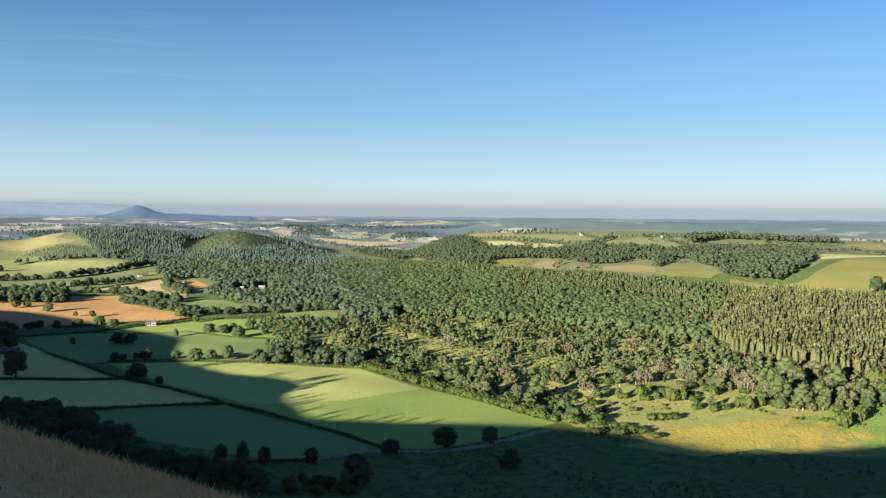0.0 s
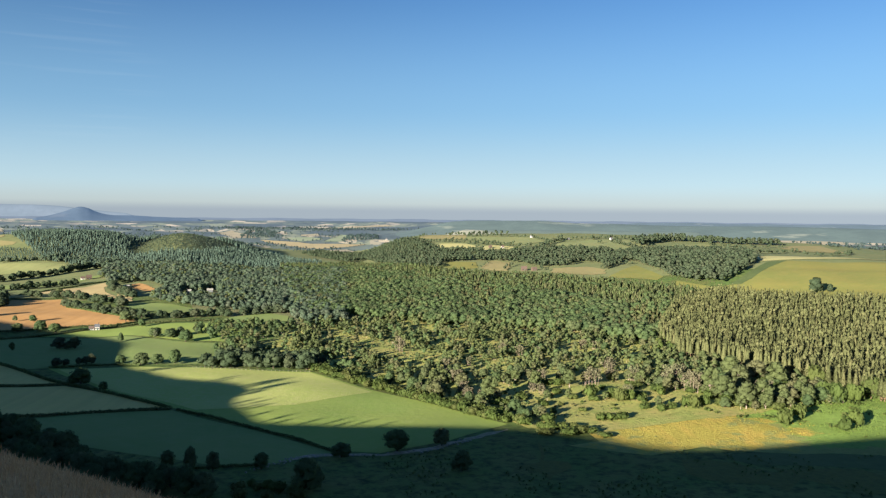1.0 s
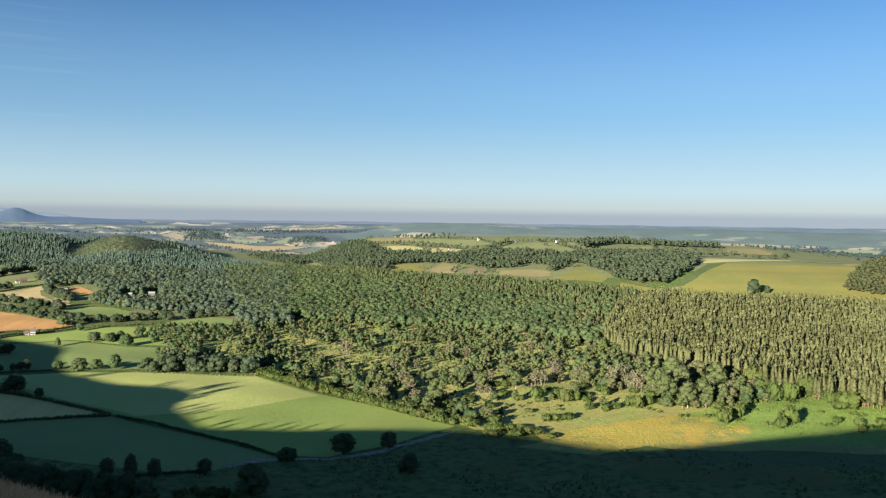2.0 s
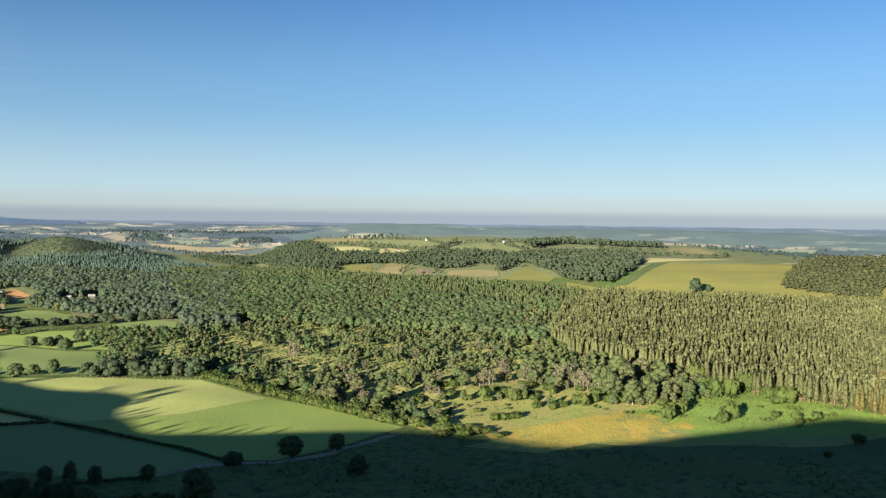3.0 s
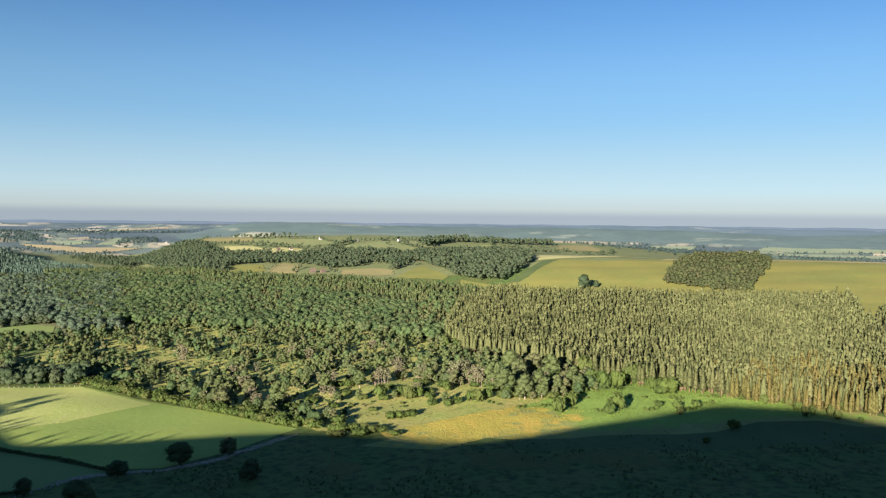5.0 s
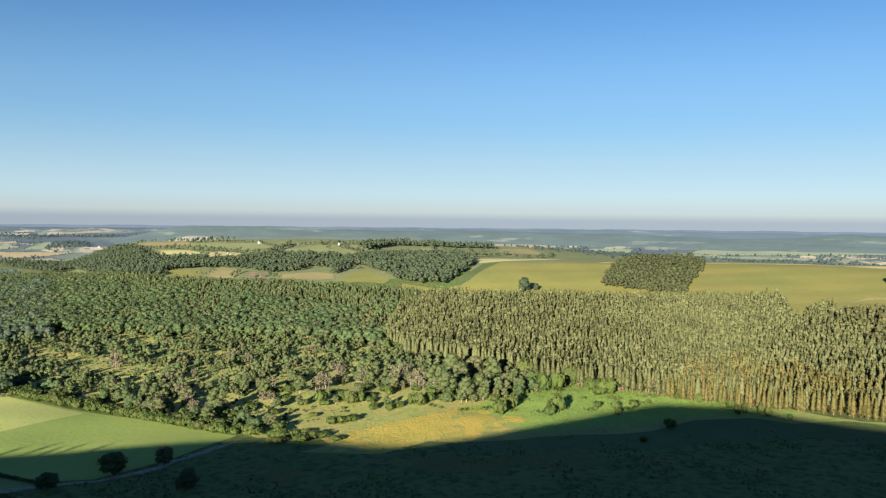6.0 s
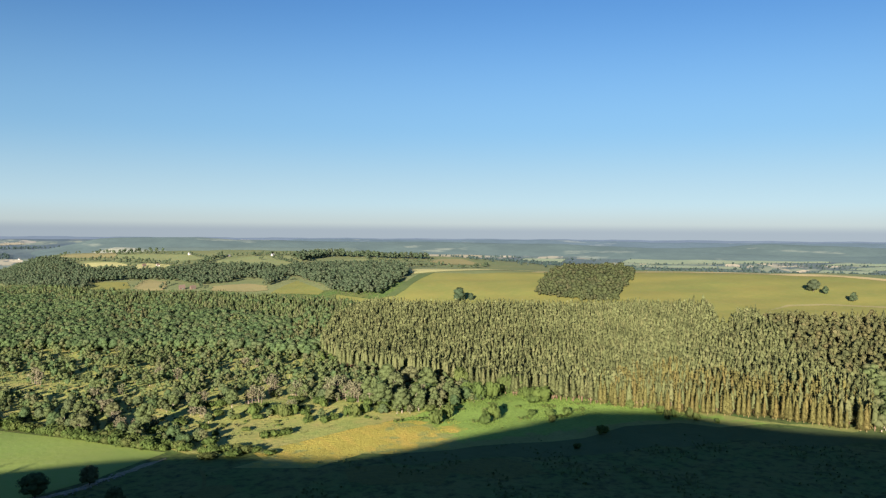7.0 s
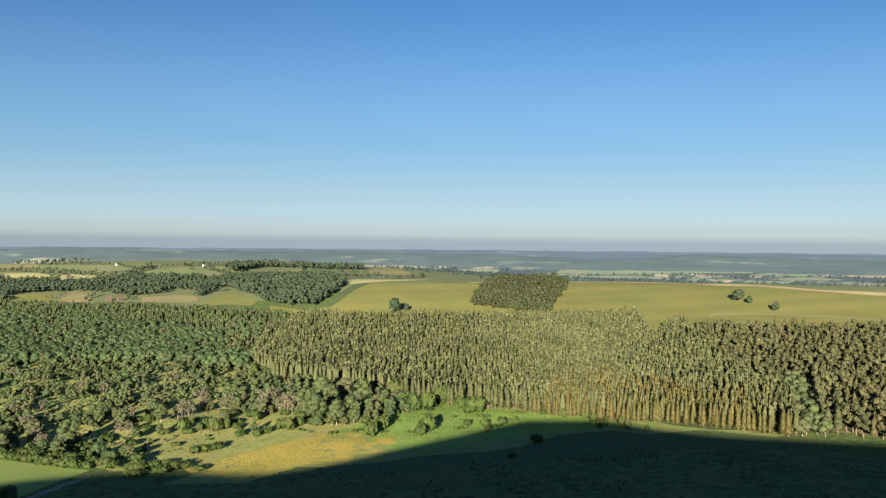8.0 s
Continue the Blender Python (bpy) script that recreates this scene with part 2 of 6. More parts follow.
M = {
    "moor": turf("rough_grazing", (0.090, 0.147, 0.038), (0.131, 0.146, 0.046), (0.022, 0.042, 0.014), 26, 4.5, 1.0, 0.9),
    "dry": turf("dry_hill_grass", (0.66, 0.37, 0.17), (0.50, 0.28, 0.13), (0.72, 0.45, 0.23), 5, 0.6, 0.7, 1.0),
    "meadow": turf("meadow_grass", (0.208, 0.287, 0.067), (0.242, 0.303, 0.073), (0.264, 0.309, 0.100), 60, 6, 0.4, 0.35),
    "grazed": turf("grazed_meadow", (0.368, 0.397, 0.127), (0.322, 0.374, 0.103), (0.414, 0.397, 0.172), 40, 4, 0.6, 0.4),
    "hay": turf("cut_hay_meadow", (0.612, 0.468, 0.161), (0.533, 0.433, 0.145), (0.631, 0.468, 0.186), 50, 7, 0.5, 0.4, 9, 1.2),
    "pasture": turf("green_pasture", (0.163, 0.226, 0.070), (0.191, 0.239, 0.077), (0.215, 0.243, 0.103), 70, 8, 0.4, 0.3),
    "straw": turf("straw_crop", (0.414, 0.328, 0.161), (0.460, 0.368, 0.186), (0.368, 0.287, 0.138), 80, 10, 0.5, 0.3, 8, 0.5),
    "tan": turf("tan_sloping_field", (0.267, 0.227, 0.104), (0.228, 0.212, 0.093), (0.306, 0.254, 0.124), 60, 9, 0.5, 0.3),
    "barley": turf("ripe_barley", (0.444, 0.249, 0.093), (0.487, 0.283, 0.112), (0.391, 0.215, 0.083), 60, 9, 0.5, 0.3, 11, 1.0),
    "ley": turf("yellow_green_ley", (0.266, 0.276, 0.112), (0.230, 0.266, 0.103), (0.294, 0.290, 0.137), 50, 9, 0.4, 0.3, 10, 1.3),
    "hillfield": turf("sunburnt_hill_pasture", (0.207, 0.193, 0.054), (0.170, 0.184, 0.051), (0.241, 0.207, 0.064), 75, 9, 0.5, 0.4),
    "scrub": turf("scrub_floor", (0.281, 0.311, 0.085), (0.349, 0.298, 0.104), (0.169, 0.221, 0.057), 28, 4, 0.7, 0.9),
    "woodfloor": turf("wood_floor", (0.143, 0.167, 0.077), (0.173, 0.162, 0.084), (0.105, 0.131, 0.059), 20, 3, 0.5, 0.6),
    "track": turf("worn_track", (0.38, 0.31, 0.23), (0.27, 0.24, 0.15), (0.14, 0.16, 0.07), 8, 2.5, 0.9, 0.6),
    "brow": turf("hill_brow_grass", (0.075, 0.096, 0.043), (0.087, 0.101, 0.045), (0.057, 0.075, 0.035), 60, 9, 0.6, 0.6),
    "sedge": turf("dry_sedge", (0.125, 0.130, 0.036), (0.110, 0.122, 0.034), (0.06, 0.08, 0.026), 14, 3, 0.7, 0.8),
    "scarp_hay": turf("escarpment_hay", (0.414, 0.380, 0.172), (0.368, 0.356, 0.149), (0.448, 0.402, 0.207), 50, 9, 0.4, 0.3),
    "rise": turf("rough_rising_grass", (0.155, 0.186, 0.079), (0.191, 0.200, 0.087), (0.110, 0.138, 0.061), 70, 11, 0.7, 0.5),
    "bank": turf("green_bank_grass", (0.081, 0.114, 0.040), (0.093, 0.123, 0.045), (0.064, 0.092, 0.034), 30, 6, 0.6, 0.6),
    "upland": turf("upland_pasture", (0.196, 0.230, 0.098), (0.230, 0.236, 0.103), (0.161, 0.196, 0.086), 60, 12, 0.6, 0.4),
    "oak": leafage("oak_leaves", (0.101, 0.159, 0.073), (0.146, 0.207, 0.085), (0.177, 0.202, 0.102)),
    "birch": leafage("birch_leaves", (0.144, 0.186, 0.079), (0.187, 0.228, 0.094), (0.204, 0.194, 0.107)),
    "clump": leafage("bushy_pine_needles", (0.046, 0.057, 0.027), (0.062, 0.073, 0.030), (0.069, 0.067, 0.034), 0.2),
    "twig": leafage("bare_birch_twigs", (0.143, 0.134, 0.083), (0.171, 0.151, 0.096), (0.140, 0.152, 0.079), 0.2),
    "pine": leafage("pine_needles", (0.126, 0.142, 0.061), (0.164, 0.175, 0.075), (0.192, 0.188, 0.087), 0.42),
    "larch": leafage("yellowing_larch_needles", (0.163, 0.154, 0.056), (0.194, 0.175, 0.062), (0.213, 0.168, 0.062), 0.45),
    "dead_twig": leafage("dead_brown_twigs", (0.150, 0.105, 0.066), (0.180, 0.125, 0.078), (0.130, 0.100, 0.062), 0.2, grain=0.9),
    "gorse": leafage("yellow_flowering_herbs", (0.36, 0.30, 0.05), (0.42, 0.34, 0.06), (0.22, 0.24, 0.05), 0.3, grain=0.6),
    # blue-green of the needles, pushed bluer to take in haze
    "spruce": leafage("spruce_needles", (0.064, 0.104, 0.084), (0.085, 0.127, 0.095), (0.096, 0.133, 0.097), 0.25),
    "dark_pine": leafage("dark_pine_needles", (0.096, 0.106, 0.049), (0.136, 0.136, 0.058), (0.160, 0.136, 0.065), 0.4),
    "shrub": leafage("shrub_leaves", (0.115, 0.169, 0.051), (0.156, 0.207, 0.058), (0.176, 0.185, 0.069)),
    "fern": leafage("bracken_fronds", (0.093, 0.152, 0.033), (0.121, 0.181, 0.039), (0.141, 0.173, 0.042), 0.25, grain=0.8),
    "rush": leafage("rush_tufts", (0.112, 0.140, 0.054), (0.151, 0.157, 0.063), (0.174, 0.146, 0.069), 0.3, 0.15, grain=0.8),
    "straw_blade": leafage("dry_grass_blades", (0.66, 0.37, 0.17), (0.74, 0.46, 0.24), (0.78, 0.54, 0.32), 0.3, 0.4, grain=0.05),
    "gold_tuft": leafage("golden_tussock", (0.190, 0.162, 0.047), (0.224, 0.185, 0.056), (0.157, 0.157, 0.045), 0.3, grain=0.8),
    "hedge": leafage("hedge_leaves", (0.117, 0.165, 0.067), (0.151, 0.206, 0.078), (0.191, 0.206, 0.093)),
    # oak leaves with the blue of distant haze put into the colour
    "vale_oak": leafage("hazed_vale_oak_leaves", (0.101, 0.148, 0.104), (0.132, 0.184, 0.116), (0.160, 0.184, 0.131)),
    "row_oak": leafage("hedgerow_oak_leaves", (0.084, 0.124, 0.070), (0.114, 0.152, 0.080), (0.133, 0.150, 0.090)),
    # fields afar: haze mixed into the base colours, paler and greyer
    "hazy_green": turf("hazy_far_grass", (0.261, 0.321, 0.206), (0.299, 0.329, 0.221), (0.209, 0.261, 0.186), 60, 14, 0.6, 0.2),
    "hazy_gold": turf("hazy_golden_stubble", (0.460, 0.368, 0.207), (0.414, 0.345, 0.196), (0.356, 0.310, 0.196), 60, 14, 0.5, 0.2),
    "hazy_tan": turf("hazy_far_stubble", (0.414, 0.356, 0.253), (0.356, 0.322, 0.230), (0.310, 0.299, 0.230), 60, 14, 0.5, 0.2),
    "moss": leafage("rush_and_moss", (0.102, 0.167, 0.057), (0.134, 0.189, 0.071), (0.153, 0.171, 0.077), 0.2, grain=0.8),
    # far trees: leaf colours shifted bluer and lighter in place of haze
    "plain_leaf": leafage("hazed_distant_tree_leaves", (0.075, 0.122, 0.120), (0.098, 0.146, 0.136), (0.112, 0.150, 0.143)),
    "far_leaf": leafage("hazed_far_tree_leaves", (0.087, 0.129, 0.077), (0.117, 0.152, 0.088), (0.139, 0.157, 0.096)),
    "bark": plain("grey_bark", (0.10, 0.08, 0.06), (0.05, 0.042, 0.034), 0.5, 0.95, 0.6),
    "pale_bark": plain("pale_birch_bark", (0.33, 0.265, 0.215), (0.18, 0.145, 0.12), 0.8, 0.85, 0.4),
    "pink_bark": plain("pinkish_birch_stems", (0.24, 0.175, 0.145), (0.14, 0.105, 0.09), 0.8, 0.85, 0.4),
    "larch_bark": plain("larch_bark", (0.27, 0.195, 0.10), (0.19, 0.14, 0.075), 0.7, 0.95, 0.6),
    "red_bark": plain("brown_pine_bark", (0.20, 0.125, 0.085), (0.13, 0.085, 0.06), 0.7, 0.95, 0.6),
    "white_wall": plain("white_render", (0.52, 0.48, 0.44), (0.44, 0.41, 0.38), 1.5),
    "brick_wall": plain("red_brick_wall", (0.115, 0.082, 0.062), (0.09, 0.066, 0.052), 0.8),
    "tile_roof": plain("clay_tile_roof", (0.12, 0.085, 0.07), (0.09, 0.065, 0.055), 0.9),
    "slate_roof": plain("grey_slate_roof", (0.12, 0.125, 0.14), (0.08, 0.085, 0.095), 0.9, 0.6),
    "sheet_roof": plain("pale_sheet_roof", (0.29, 0.28, 0.25), (0.22, 0.22, 0.20), 2.0, 0.5),
    "dark_glass": plain("window_glass", (0.03, 0.035, 0.04), (0.02, 0.022, 0.03), 0.8, 0.15, 0.0),
    "door_paint": plain("painted_door", (0.10, 0.14, 0.12), (0.08, 0.11, 0.10), 0.5, 0.5),
    "stone": plain("grey_field_stone", (0.30, 0.28, 0.25), (0.20, 0.19, 0.17), 0.4),
    "post_wood": plain("weathered_post", (0.30, 0.26, 0.20), (0.20, 0.17, 0.13), 0.3),
}


def blend_cover(name, low, high, gold):
    """Rough slope where green bracken, olive grass and golden dry grass run into one another."""
    m, nt, b = start(name)
    def amount(key):
        n = nt.nodes.new("ShaderNodeAttribute")
        n.attribute_name = key
        edge = calc(nt, "ADD", n.outputs["Fac"], calc(nt, "MULTIPLY", calc(nt, "SUBTRACT", patches(nt, 11, 6), 0.5), 2.4))
        return band(nt, edge, 0.38, 0.62)
    def tint(c, k=0.65):
        t = mixed(nt, band(nt, patches(nt, 22, 4), 0.35, 0.65), c, tuple(v * 0.8 for v in c))
        return mixed(nt, calc(nt, "MULTIPLY", band(nt, patches(nt, 3, 5), 0.5, 0.7), 0.6), t, tuple(v * k for v in c))
    col = mixed(nt, amount("fern"), tint(low), tint(high, 0.55))
    col = mixed(nt, amount("gold"), col, mixed(nt, band(nt, patches(nt, 12, 6, (1.0, 0.35, 1), 0.3), 0.48, 0.66), tint(gold, 0.78), (gold[0] * 1.12, gold[1] * 0.96, gold[2] * 1.05)))
    nt.links.new(col, b.inputs["Base Color"])
    b.inputs["Roughness"].default_value = 0.95
    bp = node(nt, "ShaderNodeBump", Strength=1.0, Distance=0.7)
    nt.links.new(patches(nt, 2.2, 6), bp.inputs["Height"])
    nt.links.new(bp.outputs[0], b.inputs["Normal"])
    return m


M["cover"] = blend_cover("wood_edge_slope", (0.255, 0.270, 0.085), (0.225, 0.328, 0.070), (0.410, 0.345, 0.070))
# --- lie of the land -------------------------------------------------------

# heights of the valley and the rising ground beyond it, by bearing (degrees) and distance (m)
BEARINGS = [-60, -28, -25.4, -22, -19.5, -17.2, -14.6, -12, -8, -3, 2, 14, 27, 42, 60]
REACHES = [300, 560, 750, 950, 1300, 1700, 2100, 2800]
LAND = [
    [4, 0, 0, 0, 0, 2, 16, 22],
    [4, 0, 0, 0, 0, 6, 46, 20],
    [4, 0, 0, 0, 1, 13, 65, 20],
    [4, 0, 0, 0, 3, 20, 69, 20],
    [4, 0, 0, 1, 5, 22, 66, 20],
    [4, 0, 1, 2, 7, 25, 50, 20],
    [4, 0, 1, 3, 9, 36, 67, 20],
    [4, 0, 1, 4, 10, 30, 50, 20],
]
LAND += [
    [4, 0, 2, 6, 13, 18, 18, 20],
    [3, 0, 3, 9, 18, 16, 12, 20],
    [3, 0, 3, 10, 24, 46, 66, 22],
    [2, 1, 6, 15, 36, 58, 76, 30],
    [2, 3, 10, 26, 62, 52, 62, 30],
    [2, 4, 16, 36, 64, 40, 22, 26],
    [2, 5, 18, 37, 67, 40, 20, 26],
]
LAND = np.array(LAND, float)


def spline(xs, ys, x):
    """Smooth monotone-ish curve through (xs, ys), held level beyond its ends; ys may carry further columns."""
    xs, ys = np.asarray(xs, float), np.asarray(ys, float)
    x = np.clip(x, xs[0], xs[-1])
    i = np.clip(np.searchsorted(xs, x) - 1, 0, len(xs) - 2)
    h = np.diff(xs)
    d = np.diff(ys, axis=0) / h.reshape(-1, *([1] * (ys.ndim - 1)))
    m = np.zeros_like(ys)
    m[1:-1] = np.where(d[:-1] * d[1:] > 0, 2 * d[:-1] * d[1:] / (d[:-1] + d[1:] + 1e-12 * (d[:-1] + d[1:] == 0)), 0)
    shape = (-1,) + (1,) * (ys.ndim - 1)
    u, hh = ((x - xs[i]) / h[i]).reshape(shape), h[i].reshape(shape)
    return ((1 + 2 * u) * (1 - u) ** 2 * ys[i] + u * (1 - u) ** 2 * hh * m[i]
            + u * u * (3 - 2 * u) * ys[i + 1] + u * u * (u - 1) * hh * m[i + 1])


def soft_max(a, b, k):
    h = np.clip(0.5 + 0.5 * (a - b) / k, 0, 1)
    return b + (a - b) * h + k * h * (1 - h)


def swell(x, y):
    """Small undulations of a few decimetres to a metre or two."""
    return (np.sin(x * 0.021 + 1.3 * np.sin(y * 0.013)) * np.cos(y * 0.017 + np.sin(x * 0.009))
            + 0.5 * np.sin(x * 0.055 + y * 0.031) * np.sin(y * 0.047 - x * 0.02))


# the hill that the camera stands on: crest heights along the line square to the sunlight
CREST_S = [-2000, -1250, -1100, -1024, -1004, -975, -918, -844, -798, -756, -690, -666, -621, -552, -504, -476, -454, -431, -420, -400, -381, -361, -344, -333, -317, -291, -249, -204, -170, -155, -142, -119, -96, -70, -42, -25, 0, 15, 33, 50, 67, 99, 165, 400, 1500]
CREST_Z = [60, 80, 75, 77.6, 79.6, 81.5, 83.0, 84, 83.5, 84.3, 86, 85.6, 77.4, 72.5, 72.4, 74.4, 76.0, 74.4, 69.0, 66.6, 65.4, 63.8, 65, 66.8, 68.7, 73.3, 79.4, 83, 83.6, 84.6, 86.4, 91.8, 98.8, 105.8, 114.0, 117.32, 118.4, 119.2, 118, 115.7, 114.4, 112.8, 112.5, 104, 70]


def hill(x, y):
    s = x * np.cos(SUN_AZ) - y * np.sin(SUN_AZ)
    l = x * np.sin(SUN_AZ) + y * np.cos(SUN_AZ)
    c = spline(CREST_S, CREST_Z, np.ravel(s)).reshape(np.shape(s))
    return c - 0.55 * (np.sqrt(l * l + 3.0 ** 2) - 3.0)


def ground(x, y):
    """Height of the land at plan points x, y (arrays)."""
    x, y = np.asarray(x, float), np.asarray(y, float)
    r = np.hypot(x, y)
    az = np.degrees(np.arctan2(x, y))
    rows = spline(BEARINGS, LAND, np.ravel(az))
    d = np.ravel(r)
    i = np.clip(np.searchsorted(REACHES, d) - 1, 0, len(REACHES) - 2)
    n = np.arange(len(d))
    xs = np.array(REACHES, float)
    h, u = xs[i + 1] - xs[i], np.clip((d - xs[i]) / (xs[i + 1] - xs[i]), 0, 1)
    g = np.diff(rows, axis=1) / np.diff(xs)
    m = np.zeros_like(rows)
    m[:, 1:-1] = np.where(g[:, :-1] * g[:, 1:] > 0, 2 * g[:, :-1] * g[:, 1:] / np.where(g[:, :-1] + g[:, 1:] == 0, 1, g[:, :-1] + g[:, 1:]), 0)
    z = ((1 + 2 * u) * (1 - u) ** 2 * rows[n, i] + u * (1 - u) ** 2 * h * m[n, i]
         + u * u * (3 - 2 * u) * rows[n, i + 1] + u * u * (u - 1) * h * m[n, i + 1]).reshape(np.shape(x))
    far = np.clip((r - 2800) / 2150, 0, 1)
    z = z * (1 - far) + 88 * far ** 1.0 + 0 * far
    z = z + swell(x, y) * np.clip(r / 500, 0.05, 1.2)
    return soft_max(hill(x, y), z, 6.0)


def fan():
    """Bearings (radians) and distances of the ground sheet's rings, close together where the land is seen or sharp."""
    az = np.concatenate([np.arange(-53, -47, 0.5), np.arange(-47, 76, 0.55), np.arange(76, 128, 4.0), np.arange(128, 134.5, 0.5), np.arange(136, 306, 5.0)])
    r = 1.5 * 1.023 ** np.arange(360)
    return np.radians(az), np.append(r[r < 4900], 4930.0)


FAN_A, FAN_R = fan()
FAN_Z = ground(np.outer(np.sin(FAN_A), FAN_R), np.outer(np.cos(FAN_A), FAN_R))


def land_sheet():
    """One sheet of ground from the hilltop to the horizon."""
    A, R = np.meshgrid(FAN_A, FAN_R, indexing="ij")
    co = np.concatenate([[(0, 0, ground(np.zeros(1), np.zeros(1))[0])], np.stack([R * np.sin(A), R * np.cos(A), FAN_Z], -1).reshape(-1, 3)])
    na, nr = A.shape
    i, j = np.meshgrid(np.arange(na), np.arange(nr - 1), indexing="ij")
    k = (i + 1) % na
    p, q, u, v = 1 + i * nr + j, 1 + i * nr + j + 1, 1 + k * nr + j + 1, 1 + k * nr + j
    tris = np.concatenate([np.stack([p, q, u], -1).reshape(-1, 3), np.stack([p, u, v], -1).reshape(-1, 3)])
    i = np.arange(na)
    tris = np.concatenate([tris, np.stack([np.zeros(na, int), 1 + i * nr, 1 + (i + 1) % na * nr], -1)])
    return co, tris.ravel(), np.full(len(tris), 3)


def lie(x, y):
    """Height of the ground sheet itself at plan points."""
    x, y = np.atleast_1d(np.asarray(x, float)), np.atleast_1d(np.asarray(y, float))
    r = np.clip(np.hypot(x, y), FAN_R[0], FAN_R[-1] - 1)
    a = np.arctan2(x, y)
    a = np.where(a < FAN_A[0], a + 2 * np.pi, a)
    i = np.clip(np.searchsorted(FAN_A, a) - 1, 0, len(FAN_A) - 1)
    k = (i + 1) % len(FAN_A)
    j = np.clip(np.searchsorted(FAN_R, r) - 1, 0, len(FAN_R) - 2)

    def at(m, n):
        return np.stack([FAN_R[n] * np.sin(FAN_A[m]), FAN_R[n] * np.cos(FAN_A[m]), FAN_Z[m, n]], -1)

    def on(p, q, u):
        d = (q[:, 1] - u[:, 1]) * (p[:, 0] - u[:, 0]) + (u[:, 0] - q[:, 0]) * (p[:, 1] - u[:, 1])
        s = ((q[:, 1] - u[:, 1]) * (x - u[:, 0]) + (u[:, 0] - q[:, 0]) * (y - u[:, 1])) / d
        t = ((u[:, 1] - p[:, 1]) * (x - u[:, 0]) + (p[:, 0] - u[:, 0]) * (y - u[:, 1])) / d
        return s * p[:, 2] + t * q[:, 2] + (1 - s - t) * u[:, 2], np.minimum(np.minimum(s, t), 1 - s - t)

    p, q, u, v = at(i, j), at(i, j + 1), at(k, j + 1), at(k, j)
    z1, in1 = on(p, q, u)
    z2, in2 = on(p, u, v)
    return np.where(in1 >= in2, z1, z2)


# ---- building helpers ----
def mesh_of(name, verts, loops, sizes, mats, slots=None, tone=None, smooth=False):
    """A mesh from flat arrays: vertex places, corner indices, corners per face."""
    me = bpy.data.meshes.new(name)
    verts, loops, sizes = np.asarray(verts, np.float32), np.asarray(loops, np.int32), np.asarray(sizes, np.int32)
    me.vertices.add(len(verts))
    me.vertices.foreach_set("co", verts.ravel())
    me.loops.add(len(loops))
    me.loops.foreach_set("vertex_index", loops)
    me.polygons.add(len(sizes))
    me.polygons.foreach_set("loop_start", np.concatenate([[0], np.cumsum(sizes)[:-1]]).astype(np.int32))
    me.polygons.foreach_set("loop_total", sizes)
    for m in mats:
        me.materials.append(m)
    if slots is not None:
        me.polygons.foreach_set("material_index", np.asarray(slots, np.int32))
    me.polygons.foreach_set("use_smooth", np.full(len(sizes), smooth))
    me.update(calc_edges=True)
    if tone is not None:
        me.attributes.new("tone", "FLOAT", "POINT").data.foreach_set("value", np.asarray(tone, np.float32))
    me.validate()
    return me


def part(name, me, parent=None, label="", at=None):
    ob = new(name, me)
    ob.parent = parent
    if at is not None:
        ob.matrix_basis = at
    return tagged(ob, label)


